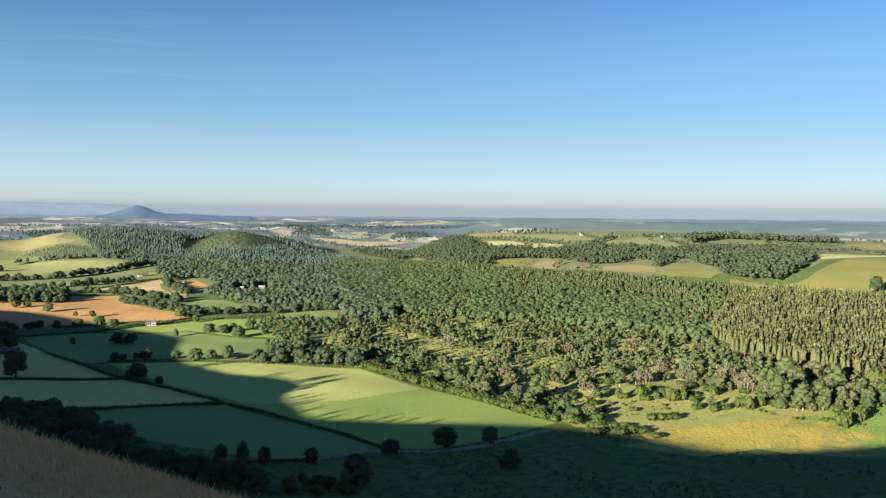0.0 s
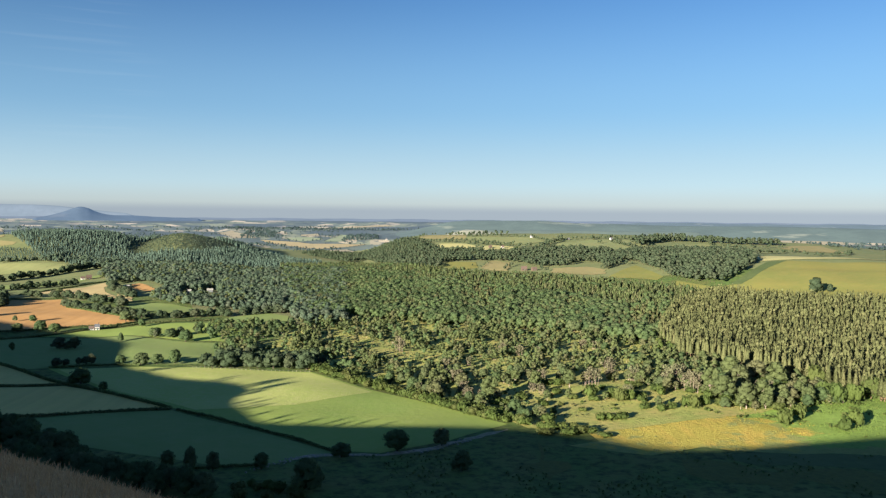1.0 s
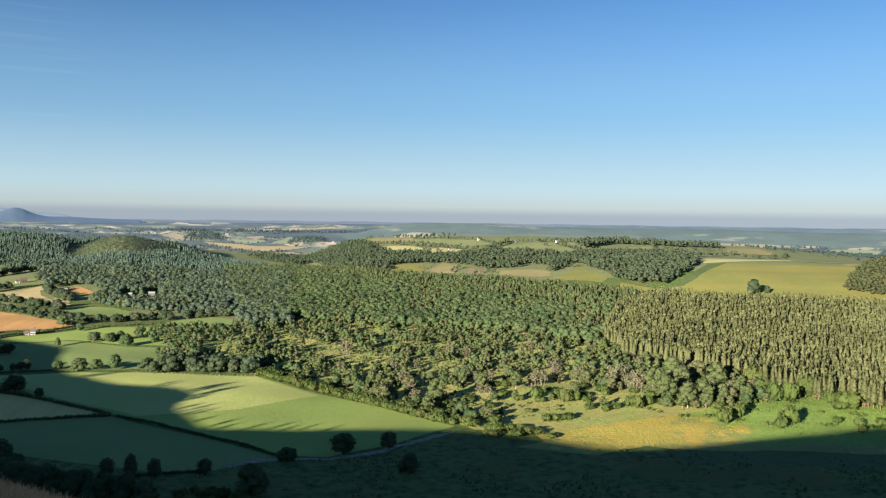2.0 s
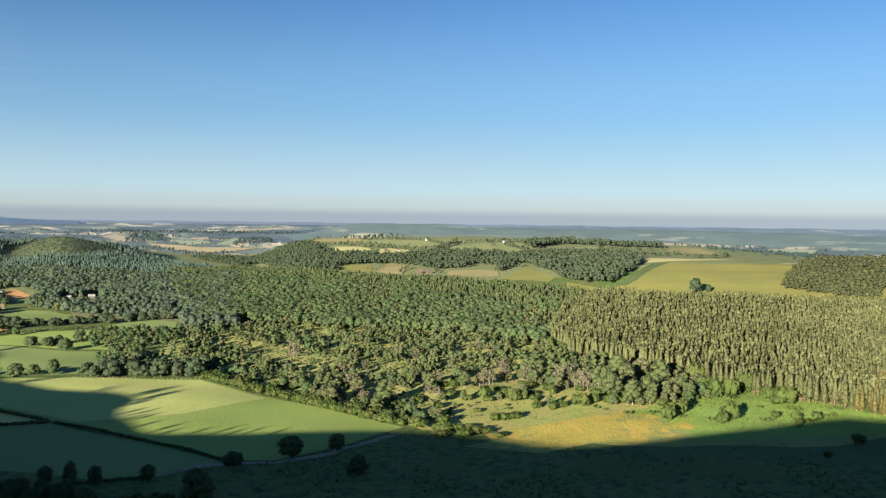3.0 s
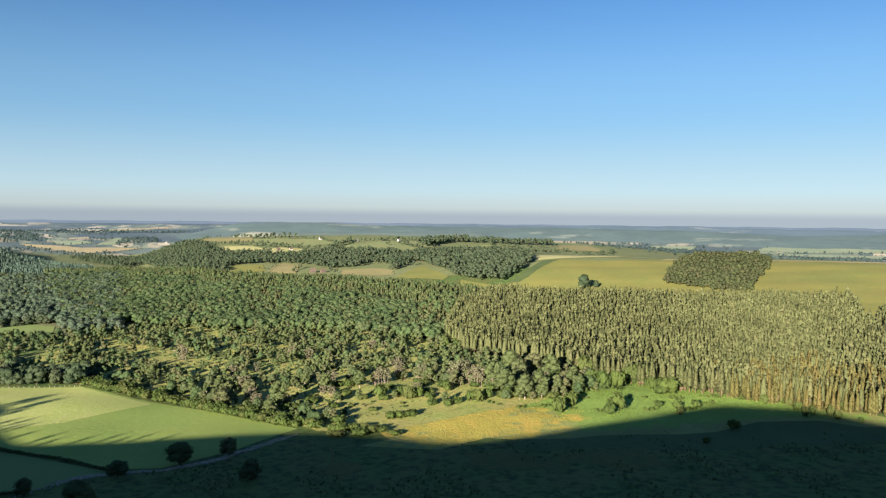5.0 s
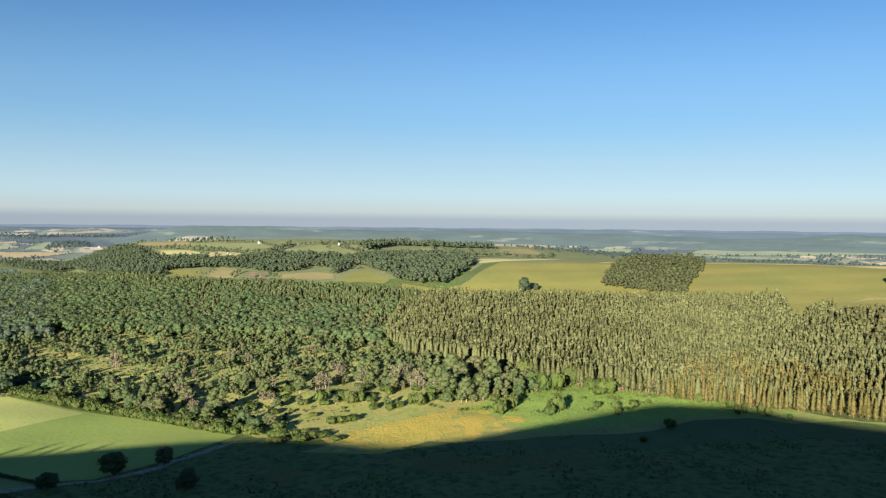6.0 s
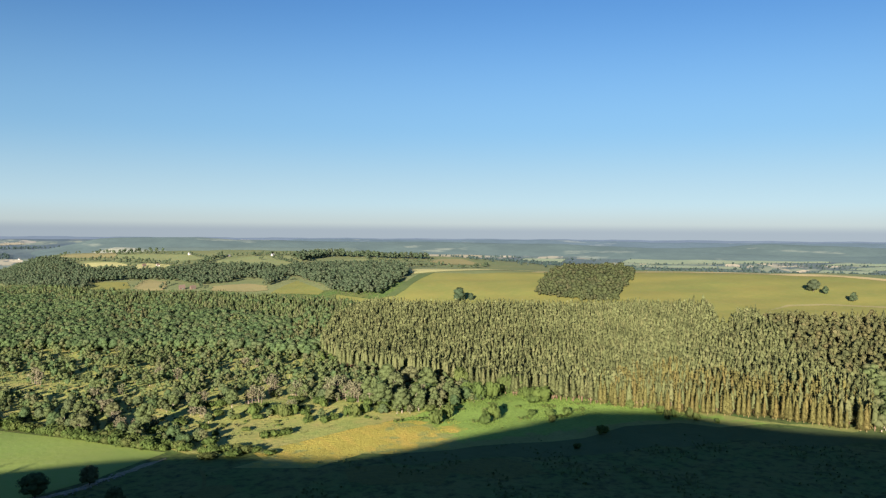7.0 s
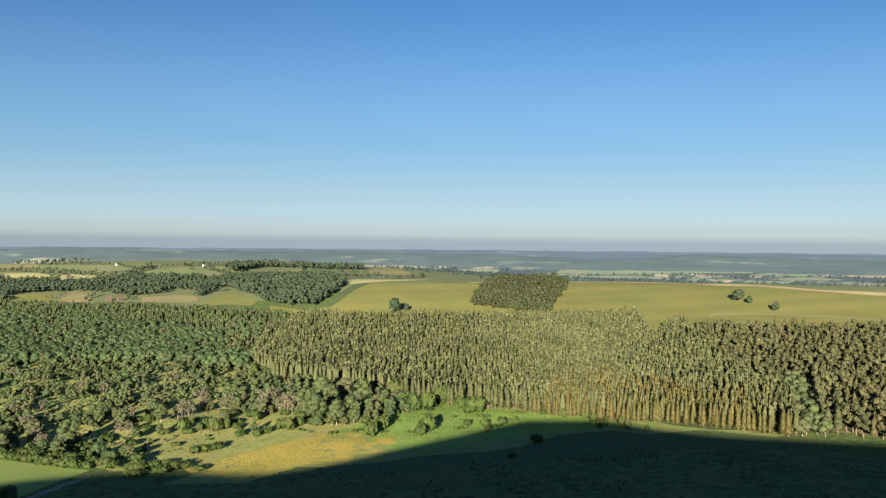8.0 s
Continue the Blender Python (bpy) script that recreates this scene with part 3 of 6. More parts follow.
class Shape:
    """Gathers quads, tubes and lumps into flat arrays."""

    def __init__(self):
        self.v, self.l, self.n, self.s, self.count = [], [], [], [], 0

    def add(self, verts, faces, slot=0):
        faces = np.asarray(faces)
        self.v.append(np.asarray(verts, float))
        self.l.append((faces + self.count).ravel())
        self.n.append(np.full(len(faces), faces.shape[1]))
        self.s.append(np.full(len(faces), slot))
        self.count += len(verts)
        return self

    def arrays(self):
        return np.concatenate(self.v), np.concatenate(self.l), np.concatenate(self.n), np.concatenate(self.s)

    def mesh(self, name, *mats, tone=None, smooth=False):
        v, l, n, s = self.arrays()
        return mesh_of(name, v, l, n, mats, s, tone, smooth)

    def sprays(self, centres, normals, size, rng, slot=0, long=1.0):
        """Small leafy sheets, each turned near its normal."""
        k = len(centres)
        normals = normals + rng.normal(0, 0.34, (k, 3))
        normals /= np.linalg.norm(normals, axis=1)[:, None] + 1e-9
        a = np.cross(normals, rng.normal(0, 1, (k, 3)))
        a /= np.linalg.norm(a, axis=1)[:, None] + 1e-9
        b = np.cross(normals, a)
        s = (size * rng.uniform(0.6, 1.35, k))[:, None] * 0.5
        bend = normals * s * 0.35
        quad = np.stack([centres - a * s - b * s * long * 0.8, centres + a * s * 0.9 - b * s * long + bend,
                         centres + a * s + b * s * long * 0.9, centres - a * s * 0.8 + b * s * long + bend], 1)
        return self.add(quad.reshape(-1, 3), np.arange(4 * k).reshape(k, 4), slot)

    def lump(self, centre, radii, rng, slot=0, rough=0.18):
        v = ICO * (1 + rng.uniform(-rough, rough, (12, 1))) * np.asarray(radii) + np.asarray(centre)
        return self.add(v, ICO_F, slot)

    def tube(self, a, b, ra, rb, sides=6, slot=0):
        a, b = np.asarray(a, float), np.asarray(b, float)
        w = (b - a) / np.linalg.norm(b - a)
        p = np.cross(w, (0.3, 0.9, 0.2))
        p /= np.linalg.norm(p)
        q = np.cross(w, p)
        t = np.arange(sides) * 2 * np.pi / sides
        ring = np.outer(np.cos(t), p) + np.outer(np.sin(t), q)
        i = np.arange(sides)
        j = (i + 1) % sides
        return self.add(np.concatenate([a + ring * ra, b + ring * rb]), np.stack([i, j, j + sides, i + sides], 1), slot)

    def box(self, lo, hi, slot=0):
        (x, y, z), (X, Y, Z) = lo, hi
        v = [(x, y, z), (X, y, z), (X, Y, z), (x, Y, z), (x, y, Z), (X, y, Z), (X, Y, Z), (x, Y, Z)]
        return self.add(v, [(0, 3, 2, 1), (4, 5, 6, 7), (0, 1, 5, 4), (1, 2, 6, 5), (2, 3, 7, 6), (3, 0, 4, 7)], slot)


g = (1 + 5 ** 0.5) / 2
ICO = np.array([(-1, g, 0), (1, g, 0), (-1, -g, 0), (1, -g, 0), (0, -1, g), (0, 1, g), (0, -1, -g), (0, 1, -g), (g, 0, -1), (g, 0, 1), (-g, 0, -1), (-g, 0, 1)]) / math.hypot(1, g)
ICO_F = np.array([(0, 11, 5), (0, 5, 1), (0, 1, 7), (0, 7, 10), (0, 10, 11), (1, 5, 9), (5, 11, 4), (11, 10, 2), (10, 7, 6), (7, 1, 8),
                  (3, 9, 4), (3, 4, 2), (3, 2, 6), (3, 6, 8), (3, 8, 9), (4, 9, 5), (2, 4, 11), (6, 2, 10), (8, 6, 7), (9, 8, 1)])


def ball(rng, k):
    v = rng.normal(0, 1, (k, 3))
    return v / np.linalg.norm(v, axis=1)[:, None]


def broadleaf(rng, tall, wide, leaves, size, lumps=7, bare=0.22, slim=1.0, limbs=True, full=0.27, low=0.40):
    """Trunk and limbs in one shape, crown in another; crown slot 0, trunk slot 1. Unit: metres."""
    wood, crown = Shape(), Shape()
    top = np.array([rng.normal(0, 0.04) * tall, rng.normal(0, 0.04) * tall, tall * 0.72])
    fork = np.array([top[0] * 0.4, top[1] * 0.4, tall * bare])
    r0 = tall * 0.028 * slim
    wood.tube((0, 0, -0.6), fork, r0 * 1.4, r0, 6 if limbs else 4, 1)
    if limbs:
        wood.tube(fork, top, r0, r0 * 0.25, 5, 1)
    per = leaves // lumps
    for i in range(lumps):
        a = i * 2.4 + rng.uniform(-0.5, 0.5)
        up = low + (0.88 - low) * (i + 0.5) / lumps if i < lumps - 1 else 0.84
        out = wide * 0.5 * (0.62 - 0.55 * max(0, up - 0.5)) * (rng.uniform(0.65, 1.1) if i < lumps - 1 else 0.15)
        c = np.array([math.cos(a) * out, math.sin(a) * out, tall * up])
        rad = wide * rng.uniform(full - 0.05, full + 0.05) * np.array([1, 1, 0.85])
        rad[2] = min(rad[2], tall * 0.2 + 0.5)
        if limbs:
            wood.tube(fork * rng.uniform(0.9, 1.3), c, r0 * 0.45, r0 * 0.12, 4, 1)
        crown.lump(c, rad * 0.93, rng)
        n = ball(rng, per)
        n[:, 2] = np.where(n[:, 2] < -0.5, -n[:, 2], n[:, 2])
        crown.sprays(c + n * rad * rng.uniform(0.88, 1.08, (per, 1)), n, size, rng)
    return wood, crown


def thicket(rng, tall, wide, stems, leaves, size):
    """Several thin pale stems side by side under one thin twiggy crown."""
    wood, crown = Shape(), Shape()
    for i in range(stems):
        a, d = i * 2.4, wide * 0.34 * math.sqrt((i + 0.5) / stems)
        foot = np.array([math.cos(a) * d, math.sin(a) * d, -0.5])
        tip = foot * (1.25, 1.25, 0) + (*rng.normal(0, 0.25, 2), tall * rng.uniform(0.72, 0.95))
        mid = foot + (tip - foot) * 0.5 + (*rng.normal(0, 0.2, 2), 0)
        wood.tube(foot, mid, tall * 0.012, tall * 0.009, 4, 1)
        wood.tube(mid, tip, tall * 0.009, tall * 0.003, 4, 1)
        for k in range(3):
            c = mid + (tip - mid) * (0.05 + 0.42 * k) + (*rng.normal(0, wide * 0.10, 2), 0)
            wood.tube(mid + (tip - mid) * 0.2 * k, c, tall * 0.006, tall * 0.002, 3, 1)
            n = ball(rng, leaves // (3 * stems))
            crown.sprays(c + n * wide * (0.17, 0.17, 0.15), n, size, rng)
    return wood, crown


def conifer(rng, tall, wide, leaves, size, bare=0.35, blunt=0.75):
    wood, crown = Shape(), Shape()
    lean = rng.normal(0, 0.012, 2) * tall
    wood.tube((0, 0, -0.6), (lean[0], lean[1], tall * 0.93), tall * 0.013, tall * 0.004, 5, 1)
    u = np.sqrt(rng.uniform(0, 1, leaves)) if leaves else np.zeros(0)
    u = 1 - u
    a = rng.uniform(0, 2 * np.pi, leaves)
    z = tall * (bare + (1 - bare) * u)
    r = wide * 0.5 * ((1 - u) ** blunt) * (0.75 + 0.35 * np.sin(a * 3 + u * 25)) + 0.08 * wide
    out = np.stack([np.cos(a), np.sin(a), np.zeros(leaves)], 1)
    stem = np.stack([lean[0] * u, lean[1] * u, z], 1)
    # drooping boughs: high at the stem, broad in the middle, pointed at the tip
    wide_at = np.stack([-np.sin(a), np.cos(a), np.zeros(leaves)], 1) * (size * rng.uniform(0.35, 0.75, leaves))[:, None]
    up = np.array((0, 0, 1.0))
    far_out, lift = r[:, None], (size * rng.uniform(0.5, 1.0, leaves))[:, None]
    mid = stem + out * far_out * 0.72
    boughs = np.stack([stem + out * far_out * 0.15 + up * lift, mid - wide_at, stem + out * far_out * 1.2 - up * lift * rng.uniform(0.0, 0.7, (leaves, 1)), mid + wide_at], 1)
    t = np.arange(5) * 2 * np.pi / 5
    core = np.concatenate([np.stack([np.cos(t) * wide * 0.36, np.sin(t) * wide * 0.36, np.full(5, tall * (bare + 0.05))], 1),
                           np.stack([np.cos(t) * wide * 0.22, np.sin(t) * wide * 0.22, np.full(5, tall * (bare + 0.6 * (1 - bare)))], 1),
                           [(lean[0], lean[1], tall * 0.97)]])
    i = np.arange(5)
    crown.add(core, np.stack([i, (i + 1) % 5, (i + 1) % 5 + 5, i + 5], 1))
    crown.add(core[5:], np.stack([i, (i + 1) % 5, np.full(5, 5)], 1))
    crown.add(boughs.reshape(-1, 3), np.arange(4 * leaves).reshape(leaves, 4))
    return wood, crown


def bush(rng, tall, wide, leaves, size, lumps=4):
    crown = Shape()
    for i in range(lumps):
        a = i * 2.4 + rng.uniform(-0.4, 0.4)
        c = np.array([math.cos(a) * wide * 0.24, math.sin(a) * wide * 0.24, tall * rng.uniform(0.4, 0.62)]) if i else np.array([0, 0, tall * 0.55])
        rad = np.array([wide * 0.3, wide * 0.3, tall * 0.42]) * rng.uniform(0.8, 1.1)
        crown.lump(c, rad * 0.82, rng)
        n = ball(rng, leaves // lumps)
        n[:, 2] = np.abs(n[:, 2]) * np.where(rng.uniform(size=len(n)) < 0.75, 1, -1)
        crown.sprays(c + n * rad * rng.uniform(0.85, 1.12, (len(n), 1)), n, size, rng)
    return Shape(), crown


def fused(pair):
    """Trunk and crown as one set of arrays."""
    wood, crown = pair
    v, l, n, s = crown.arrays()
    if wood.v:
        w = wood.arrays()
        v, l, n, s = np.concatenate([v, w[0]]), np.concatenate([l, w[1] + len(v)]), np.concatenate([n, w[2]]), np.concatenate([s, w[3]])
    return v, l, n, s


def grove(name, kinds, spots, mats, label, category, rng, lo=0.8, hi=1.2, sink=0.0, uneven=0.0, on=None):
    """Many plants as one object: spots are plan points."""
    if len(spots) == 0:
        return None
    spots = np.asarray(spots, float)
    z = (lie(spots[:, 0], spots[:, 1]) if on is None else on) - sink
    stand = np.array([1 + uneven * (noise.noise((x / 38, y / 38, 6.0)) + 0.6 * noise.noise((x / 15, y / 15, 2.0))) for x, y in spots]) if uneven else np.ones(len(spots))
    which = rng.integers(0, len(kinds), len(spots))
    V, L, N, S, T, base = [], [], [], [], [], 0
    for k, (v, l, n, s) in enumerate(kinds):
        idx = np.where(which == k)[0]
        if len(idx) == 0:
            continue
        a = rng.uniform(0, 2 * np.pi, len(idx))
        sc = rng.uniform(lo, hi, len(idx)) * stand[idx]
        sw = sc * rng.uniform(0.88, 1.14, len(idx))
        ca, sa = np.cos(a)[:, None], np.sin(a)[:, None]
        x = (v[:, 0] * ca - v[:, 1] * sa) * sw[:, None] + spots[idx, 0][:, None]
        y = (v[:, 0] * sa + v[:, 1] * ca) * sw[:, None] + spots[idx, 1][:, None]
        w = v[:, 2] * sc[:, None] + z[idx][:, None]
        V.append(np.stack([x, y, w], -1).reshape(-1, 3))
        L.append((l[None] + (base + np.arange(len(idx)) * len(v))[:, None]).ravel())
        N.append(np.tile(n, len(idx)))
        S.append(np.tile(s, len(idx)))
        T.append(np.repeat(rng.uniform(0, 1, len(idx)), len(v)))
        base += len(v) * len(idx)
    me = mesh_of(name, np.concatenate(V), np.concatenate(L), np.concatenate(N), mats, np.concatenate(S), np.concatenate(T), True)
    return tagged(new(name, me), label, category, kind="stuff")


def inside(poly, x, y):
    p = np.asarray(poly, float)
    hit = np.zeros(len(x), bool)
    for (x0, y0), (x1, y1) in zip(p, np.roll(p, -1, 0)):
        cross = (y0 > y) != (y1 > y)
        with np.errstate(divide="ignore", invalid="ignore"):
            hit ^= cross & (x < (x1 - x0) * (y - y0) / (y1 - y0) + x0)
    return hit


def nearness(poly, xy, soft=9.0):
    """1 well inside a plan polygon, 0 well outside it."""
    p = np.asarray(poly, float)
    d = np.full(len(xy), 1e9)
    for u, w in zip(p, np.roll(p, -1, 0)):
        t = np.clip(((xy - u) @ (w - u)) / ((w - u) @ (w - u)), 0, 1)
        d = np.minimum(d, np.hypot(*(xy - u - t[:, None] * (w - u)).T))
    return np.clip(0.5 + np.where(inside(p, xy[:, 0], xy[:, 1]), 1, -1) * d / soft / 2, 0, 1)


def scatter(poly, gap, rng, jitter=0.45, turn=0.0):
    """Points on a jittered grid inside a plan polygon."""
    p = np.asarray(poly, float)
    c, ext = p.mean(0), np.ptp(p, axis=0).max()
    k = np.arange(-ext, ext, gap)
    gx, gy = np.meshgrid(k, k)
    gx[::2] += gap / 2
    q = np.stack([gx.ravel(), gy.ravel()], 1) + rng.uniform(-jitter, jitter, (gx.size, 2)) * gap
    q = q @ np.array([[math.cos(turn), math.sin(turn)], [-math.sin(turn), math.cos(turn)]]) + c
    return q[inside(poly, q[:, 0], q[:, 1])]


def along(line, gap, rng, jitter=0.3, side=0.0):
    """Points along a plan polyline."""
    p = np.asarray(line, float)
    out = []
    for a, b in zip(p, p[1:]):
        k = max(1, int(np.hypot(*(b - a)) / gap))
        u = (np.arange(k) + 0.5 + rng.uniform(-jitter, jitter, k)) / k
        out.append(a + np.outer(u, b - a) + rng.normal(0, max(side, 0.01), (k, 2)))
    return np.concatenate(out)


def polar(*pairs):
    """Plan points from bearings (degrees) and distances (metres)."""
    return [(d * math.sin(radians(a)), d * math.cos(radians(a))) for a, d in pairs]


def worn(poly, amp, rng, step=12.0):
    """The same outline with an uneven edge."""
    p, out = np.asarray(poly, float), []
    for a, b in zip(p, np.roll(p, -1, 0)):
        k = max(1, int(np.hypot(*(b - a)) / step))
        for i in range(k):
            out.append(a + (b - a) * i / k + rng.uniform(-amp, amp, 2) * (i > 0 or amp > 3))
    return out


def field(name, poly, mat, label, category="field", lift=0.0, edge=0.0, rng=None):
    """A piece of land laid on the ground."""
    if edge:
        poly = worn(poly, edge, rng or np.random.default_rng(5), max(6, edge * 2))
    p = np.asarray(poly, float)
    bm = bmesh.new()
    bm.faces.new([bm.verts.new((x, y, 0)) for x, y in p])
    bmesh.ops.triangulate(bm, faces=bm.faces[:])
    dist = np.hypot(*p.T).min()
    cell = min(22, max(7, dist / 70))
    for axis in (0, 1):
        for c in np.arange(p[:, axis].min() + cell / 2, p[:, axis].max(), cell):
            co, no = [0, 0, 0], [0, 0, 0]
            co[axis], no[axis] = c, 1
            bmesh.ops.bisect_plane(bm, geom=bm.verts[:] + bm.edges[:] + bm.faces[:], plane_co=co, plane_no=no)
    xy = np.array([v.co[:2] for v in bm.verts])
    z = lie(xy[:, 0], xy[:, 1]) + 0.05 + 0.00012 * np.hypot(*xy.T) + lift
    for v, h in zip(bm.verts, z):
        v.co.z = h
    bmesh.ops.recalc_face_normals(bm, faces=bm.faces[:])
    me = bpy.data.meshes.new(name)
    bm.to_mesh(me)
    bm.free()
    if me.polygons and me.polygons[0].normal.z < 0:
        me.flip_normals()
    me.materials.append(mat)
    return tagged(new(name, me), label, category, kind="structure")


# ---- plants to set out ----
rng = np.random.default_rng(11)


def tree_thing(name, pair, leaf, bark, label, category, crown_name="crown"):
    """A first tree with its parts, kept as the pattern for copies."""
    top = tagged(new(name), label, category)
    wood, crown = pair
    if wood.v:
        part("trunk", wood.mesh("trunk", bark, bark), top)
    part(crown_name, crown.mesh(crown_name, leaf, smooth=True), top)
    return top


class Stock:
    """Trees of one kind: the pattern is used first, then copied."""

    def __init__(self, name, pairs, tall, leaf, bark, label, category, group):
        self.items = [(name, p, leaf, bark, label, category) for p in pairs]
        self.made, self.tall, self.group = [None] * len(pairs), tall, group

    def plant(self, x, y, tall, wide=1.0, label=""):
        i = int(rng.integers(0, len(self.items)))
        s = tall / self.tall
        m = Matrix.Translation((x, y, float(lie(x, y)[0]) - 0.15)) @ Matrix.Rotation(rng.uniform(0, 6.28), 4, "Z")
        if self.made[i] is None:
            ob = self.made[i] = tree_thing(*self.items[i])
            ob.matrix_basis = m
        else:
            ob = copy_thing(self.made[i], m)
        ob.scale = (s * wide, s * wide, s)
        return tagged(ob, label, group=self.group)


# ---- the land ----
def far_fields(name):
    """A patchwork of long fields, hedges and woods, many kilometres of it, with blue haze put into the colours."""
    m, nt, b = start(name)
    co = nt.nodes.new("ShaderNodeTexCoord")
    xyz = nt.nodes.new("ShaderNodeSeparateXYZ")
    nt.links.new(co.outputs["Object"], xyz.inputs[0])
    out = calc(nt, "SQRT", calc(nt, "ADD", calc(nt, "POWER", xyz.outputs[0], 2.0), calc(nt, "POWER", xyz.outputs[1], 2.0)))
    turn = calc(nt, "ARCTAN2", xyz.outputs[0], xyz.outputs[1])
    # parcels about 60 m wide that run a few hundred metres up the plain
    def parcels(wide, long, kind="ShaderNodeTexVoronoi", **sets):
        c = nt.nodes.new("ShaderNodeCombineXYZ")
        nt.links.new(calc(nt, "MULTIPLY", turn, 3600.0 / wide), c.inputs[0])
        nt.links.new(calc(nt, "MULTIPLY", out, 1.0 / long), c.inputs[1])
        n = node(nt, kind, **sets)
        nt.links.new(c.outputs[0], n.inputs["Vector"])
        return n
    vo = parcels(62, 190, Scale=1.0)
    pick = nt.nodes.new("ShaderNodeSeparateColor")
    nt.links.new(vo.outputs["Color"], pick.inputs[0])
    ramp = nt.nodes.new("ShaderNodeValToRGB")
    ramp.color_ramp.interpolation = "CONSTANT"
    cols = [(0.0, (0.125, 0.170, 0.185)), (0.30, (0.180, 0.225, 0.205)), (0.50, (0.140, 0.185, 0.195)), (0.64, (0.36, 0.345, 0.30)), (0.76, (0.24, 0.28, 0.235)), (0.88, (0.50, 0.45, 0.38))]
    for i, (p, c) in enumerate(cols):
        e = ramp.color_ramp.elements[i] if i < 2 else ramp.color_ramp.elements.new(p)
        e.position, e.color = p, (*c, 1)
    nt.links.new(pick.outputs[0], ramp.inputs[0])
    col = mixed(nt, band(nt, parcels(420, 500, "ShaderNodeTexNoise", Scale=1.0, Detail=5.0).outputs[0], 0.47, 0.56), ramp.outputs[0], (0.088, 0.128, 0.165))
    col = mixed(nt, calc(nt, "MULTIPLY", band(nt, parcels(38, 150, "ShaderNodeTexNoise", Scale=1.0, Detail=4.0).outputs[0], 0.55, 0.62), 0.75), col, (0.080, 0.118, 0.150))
    # haze by distance, in the colour: nearer land warmed, farther land left bluer
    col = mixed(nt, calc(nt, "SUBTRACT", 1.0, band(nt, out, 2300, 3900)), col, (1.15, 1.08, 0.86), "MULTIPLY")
    nt.links.new(col, b.inputs["Base Color"])
    b.inputs["Roughness"].default_value = 1.0
    return m


M["plain"] = far_fields("hazed_farmland")
co, loops, sizes = land_sheet()
starts = np.concatenate([[0], np.cumsum(sizes)[:-1]])
mid = (co[loops[starts]] + co[loops[starts + 1]] + co[loops[starts + 2]]) / 3
dist = np.hypot(mid[:, 0], mid[:, 1])
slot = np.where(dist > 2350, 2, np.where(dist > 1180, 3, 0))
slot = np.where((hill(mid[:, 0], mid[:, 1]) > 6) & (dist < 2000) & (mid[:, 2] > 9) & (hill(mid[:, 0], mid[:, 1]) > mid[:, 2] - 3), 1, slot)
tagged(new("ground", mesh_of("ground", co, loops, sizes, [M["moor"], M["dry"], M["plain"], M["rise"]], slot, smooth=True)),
       "rough valley grazing below a dry grass hill, farmland to the horizon", "ground", kind="structure")

# distance: hills many kilometres off, haze put into their colour and a glow
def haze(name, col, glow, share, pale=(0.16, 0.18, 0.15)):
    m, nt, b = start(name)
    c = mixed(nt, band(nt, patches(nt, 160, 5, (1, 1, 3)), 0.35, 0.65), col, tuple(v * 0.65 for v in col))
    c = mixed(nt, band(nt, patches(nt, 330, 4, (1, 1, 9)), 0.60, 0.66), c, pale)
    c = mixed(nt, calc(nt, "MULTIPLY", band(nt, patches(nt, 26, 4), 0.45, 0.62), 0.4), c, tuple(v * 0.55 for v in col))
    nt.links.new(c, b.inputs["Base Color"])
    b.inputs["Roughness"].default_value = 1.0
    # faint glow that stands in for the haze before the hills
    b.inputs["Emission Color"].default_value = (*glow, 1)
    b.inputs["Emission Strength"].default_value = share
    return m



def ridge(name, mat, a0, a1, dist, tops, label, foot=40.0, deep=220.0, fade=2.0, rugged=1.0):
    """A long far ridge between two bearings; tops: crest heights at even steps."""
    n = 200
    a = np.linspace(a0, a1, n)
    t = spline(np.linspace(a0, a1, len(tops)), np.array(tops, float), a)
    t = t + rugged * (1.6 * np.sin(a * 1.3) + 0.9 * np.sin(a * 3.7 + 1) + 0.5 * np.sin(a * 9.3))
    end = np.clip(np.minimum(a - a0, a1 - a) / fade, 0, 1)
    rows = []
    for d, f in ((-deep, 0.0), (-deep * 0.55, 0.55), (-deep * 0.2, 0.93), (0, 1.0), (deep * 0.15, 0.9)):
        rr = dist + d
        z = foot + (t - foot) * f * end
        rows.append(np.stack([rr * np.sin(np.radians(a)), rr * np.cos(np.radians(a)), z], 1))
    v = np.concatenate(rows)
    i, j = np.meshgrid(np.arange(n - 1), np.arange(len(rows) - 1), indexing="ij")
    q = np.stack([j * n + i, j * n + i + 1, (j + 1) * n + i + 1, (j + 1) * n + i], -1).reshape(-1, 4)
    return tagged(new(name, mesh_of(name, v, q.ravel(), np.full(len(q), 4), [mat], smooth=True)), label, "hill", kind="structure")


far_wood = haze("hazed_wooded_ridge", (0.062, 0.084, 0.072), (0.026, 0.038, 0.043), 0.8, (0.15, 0.16, 0.125))
far_brow = haze("hazed_ridge_brow", (0.060, 0.080, 0.085), (0.032, 0.047, 0.062), 0.8, (0.17, 0.175, 0.15))
far_blue = haze("hazed_blue_hills", (0.036, 0.052, 0.072), (0.022, 0.036, 0.058), 0.9, (0.045, 0.055, 0.07))
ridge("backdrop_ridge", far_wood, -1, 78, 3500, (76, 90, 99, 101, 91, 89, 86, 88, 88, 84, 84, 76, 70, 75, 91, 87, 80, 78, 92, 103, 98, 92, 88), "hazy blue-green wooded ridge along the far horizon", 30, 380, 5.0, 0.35)
